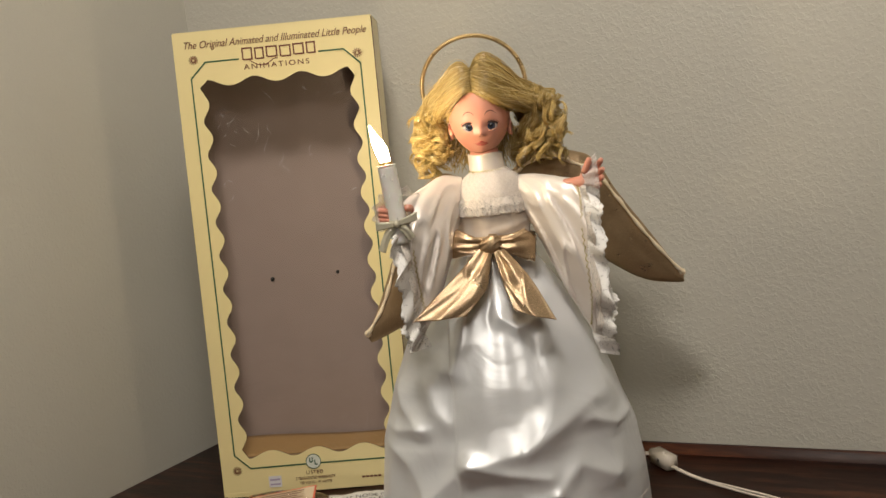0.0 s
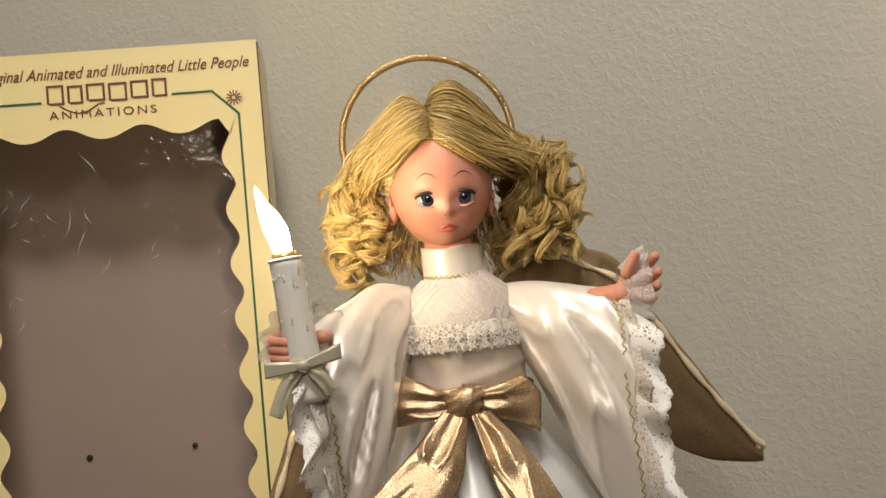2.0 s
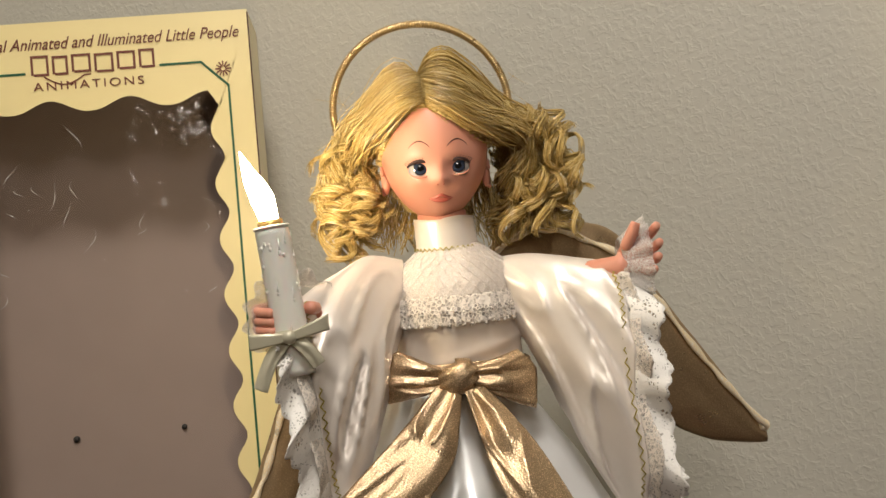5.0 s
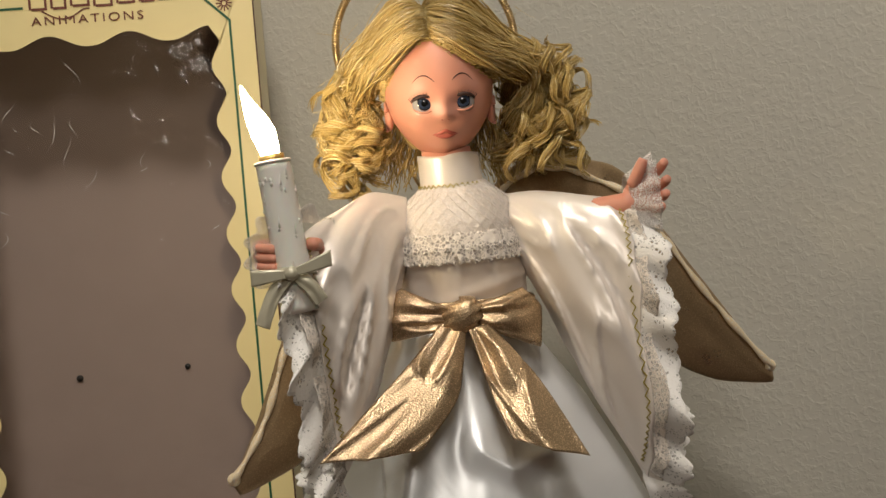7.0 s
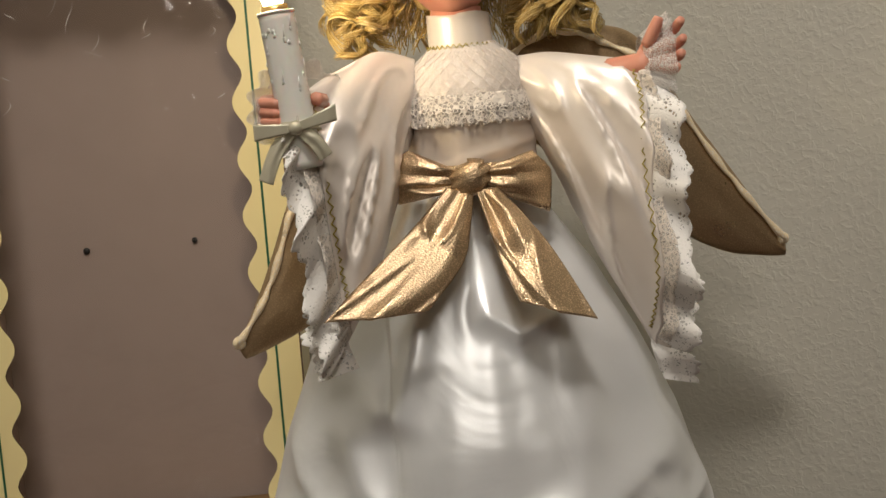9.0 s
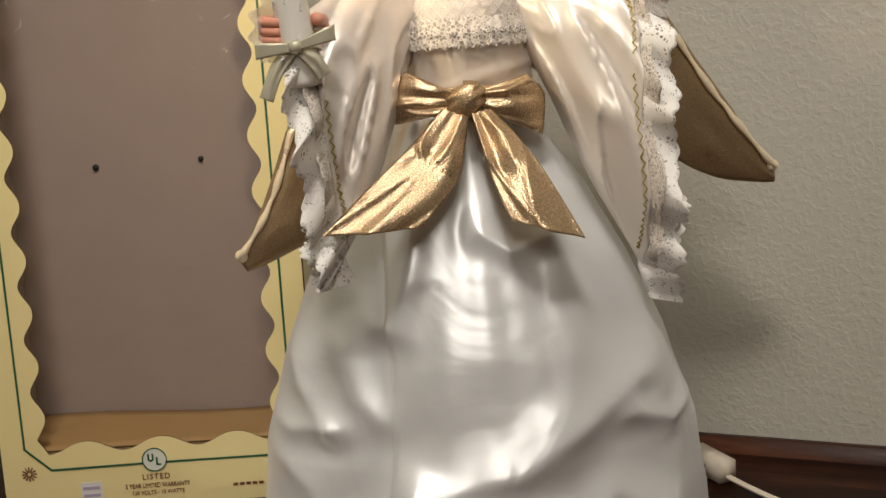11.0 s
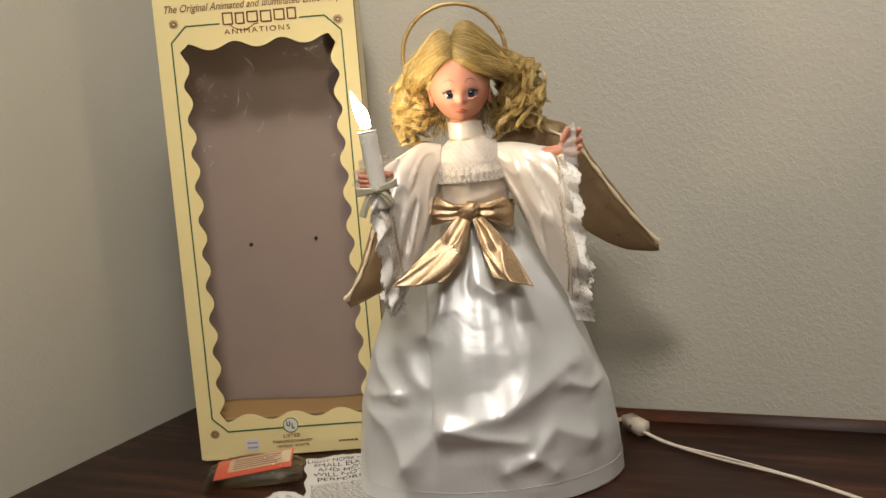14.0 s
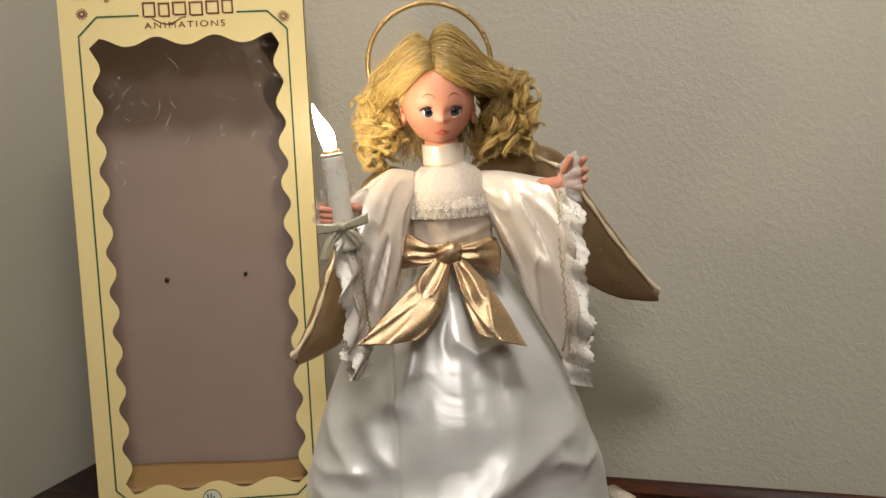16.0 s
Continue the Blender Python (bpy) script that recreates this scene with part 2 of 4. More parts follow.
        for i in range(m if wrap else m - 1):
            bm.faces.new((a[i], a[(i + 1) % m], b[(i + 1) % m], b[i])).material_index = mat
    return rows


def pick(table, x):
    """Reads a smooth value from rows of (x, value)."""
    xs, ys = [r[0] for r in table], [r[1] for r in table]
    return float(np.interp(x, xs, ys))


def curve_through(pts, n):
    """n points on a smooth curve through pts."""
    pts = [Vector(p) for p in pts]
    out = []
    for i in range(n):
        s = i / (n - 1) * (len(pts) - 1)
        k = min(int(s), len(pts) - 2)
        t = s - k
        a, b, c, d = pts[max(k - 1, 0)], pts[k], pts[k + 1], pts[min(k + 2, len(pts) - 1)]
        out.append(0.5 * (2 * b + (c - a) * t + (2 * a - 5 * b + 4 * c - d) * t * t + (3 * b - a - 3 * c + d) * t ** 3))
    return out


def ridges(x, y, z, sharp=3.0):
    """Crisp crumple lines of cloth, from 0 to 1."""
    return max(0.0, 1 - 2.4 * abs(noise.noise((x, y, z)))) ** sharp


def thicken(ob, mm):
    mod = ob.modifiers.new("thickness", "SOLIDIFY")
    mod.thickness, mod.offset = mm / 1000, 0
    return ob


def ball(bm, at, size, mat=0, turn=None, u=20, v=14):
    made = bmesh.ops.create_uvsphere(bm, u_segments=u, v_segments=v, radius=1, matrix=Matrix.Translation(at) @ (turn or Matrix.Identity(4)) @ Matrix.Diagonal((*size, 1)))
    for f in {f for w in made["verts"] for f in w.link_faces}:
        f.material_index = mat
    return made["verts"]


def words(text, size, slant=0.0, spacing=1.0):
    """Letters of the built-in font as a bmesh in the xz plane, centred on the origin."""
    cu = bpy.data.curves.new("letters", "FONT")
    cu.body, cu.size, cu.shear, cu.space_character, cu.extrude = text, size, slant, spacing, 0.0002
    cu.align_x, cu.align_y = "CENTER", "CENTER"
    ob = bpy.data.objects.new("letters", cu)
    me = bpy.data.meshes.new_from_object(ob)
    bm = bmesh.new()
    bm.from_mesh(me)
    bm.transform(Matrix.Rotation(radians(90), 4, "X"))
    bpy.data.objects.remove(ob)
    bpy.data.meshes.remove(me)
    return bm


# ---- the room ----
def slab(name, x0, x1, y0, y1, z0, z1, mat, label, category):
    bm = bmesh.new()
    box_into(bm, x0, x1, y0, y1, z0, z1)
    return tagged(part(name, bm, mat, None, "", False), label, category, "", "structure")


WX, WY, TOP, FLOOR = -0.597, 0.187, 1.68, -0.76
slab("wall_north", WX - 0.12, 2.6, WY, WY + 0.12, FLOOR, TOP, WALL, "off-white painted wall with orange-peel texture", "wall")
slab("wall_west", WX - 0.12, WX, -3.4, WY, FLOOR, TOP, WALL, "off-white textured wall meeting the corner", "wall")
slab("wall_south", WX - 0.12, 2.6, -3.52, -3.4, FLOOR, TOP, ROOM_WALL, "plain painted wall across the room", "wall")
slab("wall_east", 2.6, 2.72, -3.52, WY + 0.12, FLOOR, TOP, ROOM_WALL, "plain painted side wall of the room", "wall")
slab("ceiling", WX - 0.12, 2.72, -3.52, WY + 0.12, TOP, TOP + 0.1, CEIL, "plain painted ceiling over the room", "ceiling")
slab("floor", WX - 0.12, 2.72, -3.52, WY + 0.12, FLOOR - 0.1, FLOOR, CARPET, "beige carpeted floor under the table", "floor")


def build_table():
    t = thing("table", pose(0, 0, 0), "dark-stained wooden table pushed into the corner", "table")
    bm = bmesh.new()
    box_into(bm, WX + 0.004, 1.05, -0.62, WY - 0.014, -0.035, 0.0, 0, 0.003)
    part("tabletop", bm, WOOD, t)
    bm = bmesh.new()
    box_into(bm, WX + 0.004, 1.05, WY - 0.012, WY - 0.002, -0.035, 0.011, 0, 0.001)
    part("back_edge_strip", bm, WOOD, t)
    bm = bmesh.new()
    box_into(bm, WX + 0.06, 1.0, -0.57, WY - 0.06, -0.11, -0.036)
    part("apron", bm, WOOD, t)
    for x in (WX + 0.07, 0.97):
        for y in (-0.55, WY - 0.09):
            bm = bmesh.new()
            box_into(bm, x, x + 0.05, y, y + 0.05, FLOOR, -0.036, 0, 0.004)
            part("leg", bm, WOOD, t)


build_table()


def build_lamps():
    t = thing("ceiling_lamp", pose(0.24, -0.74, TOP), "round lit glass lamp on the ceiling", "ceiling lamp")
    bm = bmesh.new()
    tube(bm, [(0, 0, -0.001), (0, 0, -0.03)], 0.15, 32)
    part("base", bm, BRASS, t)
    bm = bmesh.new()
    ball(bm, (0, 0, -0.03), (0.14, 0.14, 0.035))
    part("shade", bm, LAMP_GLASS, t)
    # unseen lamp, added as a body for the fill light
    t = thing("fill_lamp", pose(0.95, -2.25, FLOOR), "unseen tall floor lamp with a pale shade, added for fill light", "floor lamp")
    bm = bmesh.new()
    tube(bm, [(0, 0, 0), (0, 0, 0.03)], 0.14, 32)
    part("base", bm, BRASS, t)
    bm = bmesh.new()
    tube(bm, [(0, 0, 0.03), (0, 0, 2.02)], 0.012, 12)
    part("pole", bm, BRASS, t)
    bm = bmesh.new()
    tube(bm, [(0, 0, 1.94), (0, 0, 2.26)], lambda s: 0.2 - 0.06 * s, 32)
    part("shade", bm, LAMP_GLASS, t)


build_lamps()

# ---- the display box ----
BW, BH, BD = 0.243, 0.577, 0.088
BOX = pose(-0.4145, -0.0865, 0.0044, 0, 0, 26.1) @ pose(0, 0, 0, -2.1, 0, 0) @ pose(0, 0, 0, 0, 1.0, 0)


def window_edge(n):
    """The scalloped window outline, anticlockwise, with the matching point of the box front's rim."""
    x0, x1, z0, z1 = 0.0367, 0.2098, 0.0557, 0.5103
    w, h = x1 - x0, z1 - z0
    out = []
    for i in range(n):
        s = i / n * 4
        k, f = int(s), s - int(s)
        across = k in (0, 2)
        lobes = 3 if across else 11
        d = 0.0088 * (0.5 + 0.5 * math.cos(2 * math.pi * lobes * f)) ** 1.15
        p = [(x0 + f * w, z0 - d), (x1 + d, z0 + f * h), (x1 - f * w, z1 + d), (x0 - d, z1 - f * h)][k]
        q = [(f * BW, 0), (BW, f * BH), (BW - f * BW, BH), (0, BH - f * BH)][k]
        out.append((p, q))
    return out


def strip_print(bm, pts, width, y=-0.0006):
    """A flat printed line through pts in the front plane."""
    pts = [Vector(p) for p in pts]
    left, right = [], []
    for i, p in enumerate(pts):
        a = (p - pts[i - 1]).normalized() if i else (pts[1] - p).normalized()
        b = (pts[i + 1] - p).normalized() if i < len(pts) - 1 else a
        m = (a + b).normalized()
        nrm = Vector((-m.y, m.x)) / max(0.4, m.dot(a))
        left.append(bm.verts.new((p.x + nrm.x * width / 2, y, p.y + nrm.y * width / 2)))
        right.append(bm.verts.new((p.x - nrm.x * width / 2, y, p.y - nrm.y * width / 2)))
    for i in range(len(pts) - 1):
        bm.faces.new((left[i], right[i], right[i + 1], left[i + 1]))


def build_box():
    t = thing("display_box", BOX, "pale yellow cardboard doll box with a scalloped film window, standing empty", "box")
    edge = window_edge(480)
    bm = bmesh.new()
    rings = []
    for y in (0.0, 0.0016):
        rings.append(([bm.verts.new((q[0], y, q[1])) for p, q in edge], [bm.verts.new((p[0], y, p[1])) for p, q in edge]))
    n = len(edge)
    for i in range(n):
        j = (i + 1) % n
        (o0, w0), (o1, w1) = rings
        bm.faces.new((o0[i], o0[j], w0[j], w0[i]))
        bm.faces.new((o1[i], w1[i], w1[j], o1[j])).material_index = 1
        bm.faces.new((w0[i], w0[j], w1[j], w1[i])).material_index = 1
        bm.faces.new((o0[i], o1[i], o1[j], o0[j])).material_index = 1
    part("front_panel", bm, [CARD, CARD_EDGE], t, "pale yellow printed front with a scalloped opening", False)
    for name, b, mats in (
            ("side_panel", (0, 0.0016, 0.0018, BD, 0.0, BH), (CARD, CARD_IN)), ("side_panel", (BW - 0.0016, BW, 0.0018, BD, 0.0, BH), (CARD, CARD_IN)),
            ("top_flap", (0, BW, 0.0018, BD, BH, BH + 0.0016), (CARD, CARD_IN)), ("bottom_panel", (0.0018, BW - 0.0018, 0.0018, BD, 0.0004, 0.002), (CARD_FLOOR, CARD_FLOOR)),
            ("back_panel", (0, BW, BD, BD + 0.0016, 0.0, BH), (CARD_IN, CARD_IN))):
        bm = bmesh.new()
        box_into(bm, *b, 0, 0.0004)
        ob = part(name, bm, mats[0], t, "", False)
    bm = bmesh.new()
    box_into(bm, BW - 0.0003, BW + 0.0007, -0.0005, 0.0020, 0.002, BH - 0.001)
    part("worn_edge", bm, CARD_EDGE, t, "dark worn edge of the card", False)
    # inner lining: side walls, back and a kraft tray floor
    bm = bmesh.new()
    box_into(bm, 0.003, 0.0042, 0.004, BD - 0.002, 0.006, BH - 0.004)
    part("inner_side", bm, CARD_IN, t, "", False)
    bm = bmesh.new()
    box_into(bm, BW - 0.0042, BW - 0.003, 0.004, BD - 0.002, 0.006, BH - 0.004)
    part("inner_side", bm, CARD_IN, t, "", False)
    bm = bmesh.new()
    sheet(bm, lambda u, v: Vector((0.005 + u * (BW - 0.01), 0.006 + v * (BD - 0.012), 0.048 + 0.003 * math.sin(u * 5 + 1) * v + 0.004 * v)), 20, 6)
    thicken(part("inner_tray", bm, CARD_FLOOR, t, "brown kraft card tray"), 1.0)
    bm = bmesh.new()
    box_into(bm, 0.005, BW - 0.005, 0.004, 0.005, 0.004, 0.047)
    part("tray_front", bm, CARD_FLOOR, t, "", False)
    for x, z, r in ((0.0735, 0.2605, 0.0026), (0.1595, 0.2625, 0.0022)):
        bm = bmesh.new()
        tube(bm, [(x, BD - 0.0004, z), (x, BD - 0.002, z)], r, 14)
        part("punched_hole", bm, INK_BLACK, t)
    # window film, wrinkled
    bm = bmesh.new()
    sheet(bm, lambda u, v: Vector((0.026 + u * 0.194, 0.0035 + 0.0011 * noise.noise((u * 5, v * 11, 3.3)) + 0.0011 * ridges(u * 5 + 2, v * 9, 4.4, 2.0), 0.046 + v * 0.475)), 40, 90)
    film = part("window_film", bm, FILM, t, "clear crumpled plastic film")
    film.visible_shadow = False
    # glints on the film's wrinkles, put in as thin white tubes
    rnd = random.Random(12)
    for k in range(20):
        x, z = rnd.uniform(0.042, 0.204), 0.505 - 0.14 * rnd.random() ** 1.3
        ln, slope = 0.005 + 0.030 * rnd.random() ** 2, rnd.uniform(-0.5, 0.4)
        pts = [(x + slope * ln * q + 0.003 * math.sin(q * 4 + k), 0.0026, min(0.505, z) - ln * q) for q in (0, 0.2, 0.4, 0.6, 0.8, 1)]
        bm = bmesh.new()
        tube(bm, curve_through(pts, 14), lambda q: 0.00022 * math.sin(math.pi * (0.05 + 0.9 * q)) ** 4 + 0.00003, 5)
        part("film_glint", bm, FILM_GLINT, film, "glint on the film, drawn as a thin white thread")
    # printed border with cut corners
    b0, b1, h0, h1 = 0.0185, 0.2255, 0.0345, 0.5405
    for name, pts in (("border_line", [(0.079, h1), (b0 + 0.019, h1), (b0, h1 - 0.0185), (b0, h0 + 0.018), (b0 + 0.019, h0), (0.1085, h0 + 0.0004)]),
                      ("border_line", [(0.176, h1), (b1 - 0.019, h1), (b1, h1 - 0.0185), (b1, h0 + 0.018), (b1 - 0.019, h0), (0.1255, h0 + 0.0004)])):
        bm = bmesh.new()
        strip_print(bm, pts, 0.0017)
        part(name, bm, GREEN, t, "dark green printed line", False)
    for x, z in ((0.0235, 0.5440), (0.2225, 0.5345), (0.0200, 0.0325), (0.2225, 0.0325)):
        bm = bmesh.new()
        for k in range(12):
            a = 2 * math.pi * k / 12
            strip_print(bm, [(x + 0.0015 * math.cos(a), z + 0.0015 * math.sin(a)), (x + 0.0058 * math.cos(a), z + 0.0058 * math.sin(a))], 0.0010)
        part("printed_star", bm, INK, t, "brown starburst", False)

    def lettering(text, size, x, z, width, mat, slant=0.0, spacing=1.0, tilt=0.0):
        bm = words(text, size, slant, spacing)
        xs = [v.co.x for v in bm.verts]
        k = width / (max(xs) - min(xs))
        bm.transform(pose(x, -0.0006, z, 0, tilt, 0) @ Matrix.Diagonal((k, 1, 1, 1)))
        part("lettering", bm, mat, t, "brown printed words", False)

    lettering("The Original Animated and Illuminated Little People", 0.0125, 0.1235, 0.5615, 0.222, INK, 0.35)
    lettering("ANIMATIONS", 0.0088, 0.124, 0.5300, 0.080, INK, 0, 1.3)
    # the maker's mark as plain bars
    for x0, x1, z0, z1 in ((0.083, 0.0965, 0.536, 0.5535), (0.0985, 0.1105, 0.536, 0.5525), (0.1125, 0.127, 0.537, 0.553), (0.129, 0.1435, 0.536, 0.5525), (0.1455, 0.1595, 0.537, 0.553), (0.1615, 0.1735, 0.537, 0.5535)):
        bm = bmesh.new()
        a0, a1, c0, c1 = x0 + 0.0008, x1 - 0.0015, z0 + 0.0030, z1 - 0.0010
        strip_print(bm, [(a0, c0), (a0, c1), (a1, c1), (a1, c0), (a0 + 0.0009, c0)], 0.0018)
        part("mark_bar", bm, INK, t, "", False)
    bm = bmesh.new()
    strip_print(bm, [(0.092 + 0.034 * s, 0.5375 - 0.0065 * math.sin(math.pi * min(1, s * 1.15))) for s in (k / 14 for k in range(15))], 0.0011)
    part("mark_flourish", bm, INK, t, "", False)
    # approval mark: ring and bars
    bm = bmesh.new()
    tube(bm, [(0.117, -0.0003, 0.0375), (0.117, -0.0008, 0.0375)], 0.0092, 40)
    disc = part("approval_mark", bm, PALE, t, "pale disc with a green ring", False)
    bm = bmesh.new()
    strip_print(bm, [(0.117 + 0.0092 * math.cos(a), 0.0375 + 0.0092 * math.sin(a)) for a in (2 * math.pi * k / 40 for k in range(41))], 0.0009, -0.0012)
    for pts in ([(0.1125, 0.0425), (0.1125, 0.0375), (0.114, 0.0365), (0.1158, 0.0375), (0.1158, 0.0425)], [(0.1188, 0.0395), (0.1188, 0.0335), (0.122, 0.0335)]):
        strip_print(bm, pts, 0.0014, -0.0012)
    part("ring", bm, GREEN, disc, "", False)
    lettering("LISTED", 0.0062, 0.117, 0.0235, 0.021, INK, 0, 1.2)
    lettering("5 YEAR LIMITED WARRANTY", 0.0052, 0.1175, 0.0165, 0.050, INK)
    lettering("120 VOLTS - 10 WATTS", 0.0046, 0.1175, 0.0108, 0.040, INK)
    bm = bmesh.new()
    for k in range(5):
        box_into(bm, 0.176 + 0.005 * k, 0.1798 + 0.005 * k, -0.0006, -0.0002, 0.0115, 0.0137)
    part("print_bar", bm, INK, t, "", False)
    bm = bmesh.new()
    box_into(bm, 0.205, 0.216, -0.0006, -0.0002, 0.010, 0.018)
    part("print_patch", bm, GREEN, t, "", False)
    bm = bmesh.new()
    box_into(bm, 0.0585, 0.0745, -0.0009, -0.0003, 0.0085, 0.0225)
    tag = part("price_sticker", bm, STICKER, t, "small white sticker", False)
    bm = bmesh.new()
    for z in (0.012, 0.018):
        box_into(bm, 0.060, 0.073, -0.0012, -0.001, z - 0.0012, z + 0.0012)
    part("sticker_bar", bm, VIOLET, tag, "", False)
    bm = bmesh.new()
    box_into(bm, 0.004, 0.034, -0.0007, 0.0016, -0.0012, 0.0046, 0, 0.0003)
    part("folded_flap", bm, CARD, t, "worn folded corner of the box bottom", False)


build_box()

# ---- the doll and what it wears ----
DOLL = pose(-0.03, -0.045, 0.0, 0, 0, 24)
HEAD = Vector((0.0065, -0.004, 0.4475))


def face_point(d):
    """The head's surface in the unit direction d (front is -y)."""
    x, y, z = d
    p = Vector((0.0330 * x, 0.038 * y, 0.0440 * z))
    if z < 0:
        p.x *= 1 - 0.24 * (-z) ** 2.4
        if y < 0:
            p.y *= 1 - 0.06 * (-z) ** 2
    front = max(0.0, -y)
    px, pz = p.x, p.z

    def bell(cx, cz, wx, wz):
        return math.exp(-((px - cx) / wx) ** 2 - ((pz - cz) / wz) ** 2) * front

    p.y -= 0.0042 * bell(0, -0.0178, 0.0034, 0.0030) + 0.0016 * bell(0, -0.0120, 0.0030, 0.0065)
    p.y -= 0.0012 * bell(0.0030, -0.0192, 0.0018, 0.0020) + 0.0012 * bell(-0.0030, -0.0192, 0.0018, 0.0020)
    p.y -= 0.0022 * bell(0, -0.0285, 0.0070, 0.0036) + 0.0032 * bell(0, -0.0395, 0.007, 0.005)
    for s in (-1, 1):
        p.y += 0.0032 * bell(s * 0.0112, -0.0105, 0.0062, 0.0046)
        p.y -= 0.0026 * bell(s * 0.0170, -0.0235, 0.0085, 0.0085)
    return p


def skin_y(x, z):
    """How far forward the face lies at x, z of the head."""
    b = max(0.05, 1 - (x / 0.0330) ** 2 - (z / 0.0440) ** 2)
    k = 1 - 0.24 * (max(0.0, -z) / 0.0440) ** 2.4
    return face_point((x / 0.0330 / k, -math.sqrt(b), z / 0.0440)).y


def hairline(x):
    """The height of the hairline over the face: a peak at the parting, a swoop across one temple."""
    d = x + 0.0056
    return 0.0255 - (36 * d * d if d < 0 else 0.66 * d)


def build_doll():
    rnd = random.Random(5)
    bm = bmesh.new()
    mats = [SKIN, HAIR, LIP, BROW, EYE_WHITE, IRIS, PUPIL]
    turn = Matrix.Translation(HEAD) @ pose(0, 0, 0, 3, 1.0, 2)

    def head(u, v):
        a, b = 2 * math.pi * u, math.pi * (v * 0.998 + 0.001)
        return turn @ face_point((math.sin(b) * math.sin(a), -math.sin(b) * math.cos(a), math.cos(b)))

    sheet(bm, head, 96, 72, True, 0)
    # scalp under the hair, behind a rounded hairline
    for f in [f for f in bm.faces]:
        c = turn.inverted() @ f.calc_center_median()
        line = hairline(c.x)
        if c.z > line or (c.y > 0.010 and c.z > -0.020):
            f.material_index = 1
    # ears: a lobe with a raised outer rim
    for s in (-1, 1):
        at = turn @ Vector((s * 0.0312, 0.001, -0.0165))
        ball(bm, at, (0.0028, 0.0052, 0.0082), 0)
        rim = [at + Vector((s * 0.0016, -0.0020 + 0.0052 * math.cos(a), 0.0082 * math.sin(a))) for a in (radians(-80 + 24 * k) for k in range(11))]
        tube(bm, curve_through(rim, 22), 0.0012, 6, 0)
    # eyes
    for s in (-1, 1):
        at = turn @ Vector((s * 0.0112, -0.0268, -0.0108))
        eye = bmesh.ops.create_uvsphere(bm, u_segments=40, v_segments=40, radius=0.0076, matrix=Matrix.Translation(at) @ Matrix.Rotation(radians(90), 4, "X"))
        for f in {f for w in eye["verts"] for f in w.link_faces}:
            c = f.calc_center_median() - at
            r = math.hypot(c.x - 0.0003, c.z - 0.0004)
            f.material_index = 4 if c.y > 0 or r > 0.0043 else (6 if r > 0.0038 or r < 0.0020 else 5)
        # upper lid: a smooth shell that ends in the lash line
        def lid(u, v, at=at):
            a = math.pi * u
            el = radians(27 + 55 * v)
            rr = 0.0081
            return at + Vector((rr * math.cos(a) * math.cos(el), -rr * math.sin(a) * math.cos(el) * 0.99, rr * math.sin(el)))

        sheet(bm, lid, 28, 8, False, 0)
        rim = []
        for k in range(15):
            a = math.pi * (0.03 + 0.94 * k / 14)
            rim.append(at + Vector((0.0075 * math.cos(a), -0.0077 * math.sin(a) ** 0.8 - 0.0004, 0.0006 + 0.0036 * math.sin(a))))
        tube(bm, rim, lambda q: 0.00115 * math.sin(math.pi * (0.12 + 0.76 * q)), 6, 3)
        low = [at + Vector((0.0066 * math.cos(a), -0.0072 * math.sin(a) ** 0.7, -0.0012 - 0.0040 * math.sin(a))) for a in (math.pi * (0.04 + 0.92 * k / 12) for k in range(13))]
        tube(bm, low, lambda q: 0.00022 + 0.00038 * math.sin(math.pi * q), 6, 0)
        for k in range(13):
            p = rim[1 + k]
            d = (p - at)
            tube(bm, [p, p + Vector((d.x * 0.14, -0.0012, 0.0010)), p + Vector((d.x * 0.30, -0.0016, 0.0022))], lambda q: 0.00024 * (1 - 0.7 * q), 4, 3)
        brow = []
        for k in range(13):
            q = k / 12
            d = Vector((s * (0.0052 + 0.0125 * q), -0.02, 0.0010 + 0.0046 * math.sin(math.pi * min(1, q * 0.92 + 0.04)) ** 0.9))
            brow.append(turn @ Vector((d.x, skin_y(d.x, d.z) - 0.0001, d.z)))
        tube(bm, brow, lambda q: 0.00034 * math.sin(math.pi * (0.12 + 0.8 * q)), 5, 3)
    # nostrils
    for s in (-1, 1):
        ball(bm, turn @ Vector((s * 0.0018, skin_y(s * 0.0018, -0.0204) - 0.0001, -0.0206)), (0.0006, 0.0005, 0.0004), 2, None, 8, 6)
    # lips: a bowed upper lip over a fuller lower one
    for dz, hh, ww in ((0.0011, 0.0013, 0.0072), (-0.0013, 0.0019, 0.0062)):
        row = []
        for k in range(15):
            q = k / 14 * 2 - 1
            x, z = ww * q, -0.0285 + dz * (1 - q * q) + (0.0007 if dz > 0 else 0) * math.cos(q * 6) * (1 - abs(q)) - 0.0006 * q * q
            row.append(turn @ Vector((x, skin_y(x, z) + 0.0005, z)))
        tube(bm, row, lambda q, hh=hh: hh * max(0.25, math.sin(math.pi * q) ** 0.55), 8, 2, 0.9)
    # neck and body
    tube(bm, [(0.006, 0, 0.30), (0.007, -0.002, 0.385), (0.0075, -0.003, 0.41)], lambda q: 0.021 - 0.006 * min(1, q * 1.3), 20, 0)
    tube(bm, [(0.004, 0.0, 0.004), (0.004, 0.0, 0.19), (0.006, 0, 0.33)], lambda q: 0.055 - 0.03 * q, 20, 0)
    # hair: locks swept up and out from the parting, behind the ears, into curls
    def guide(side, q, out, low):
        """Guide points of a lock: q runs from the hairline to the crown, out widens the ends, low drops them."""
        y0 = -0.0305 + 0.050 * q
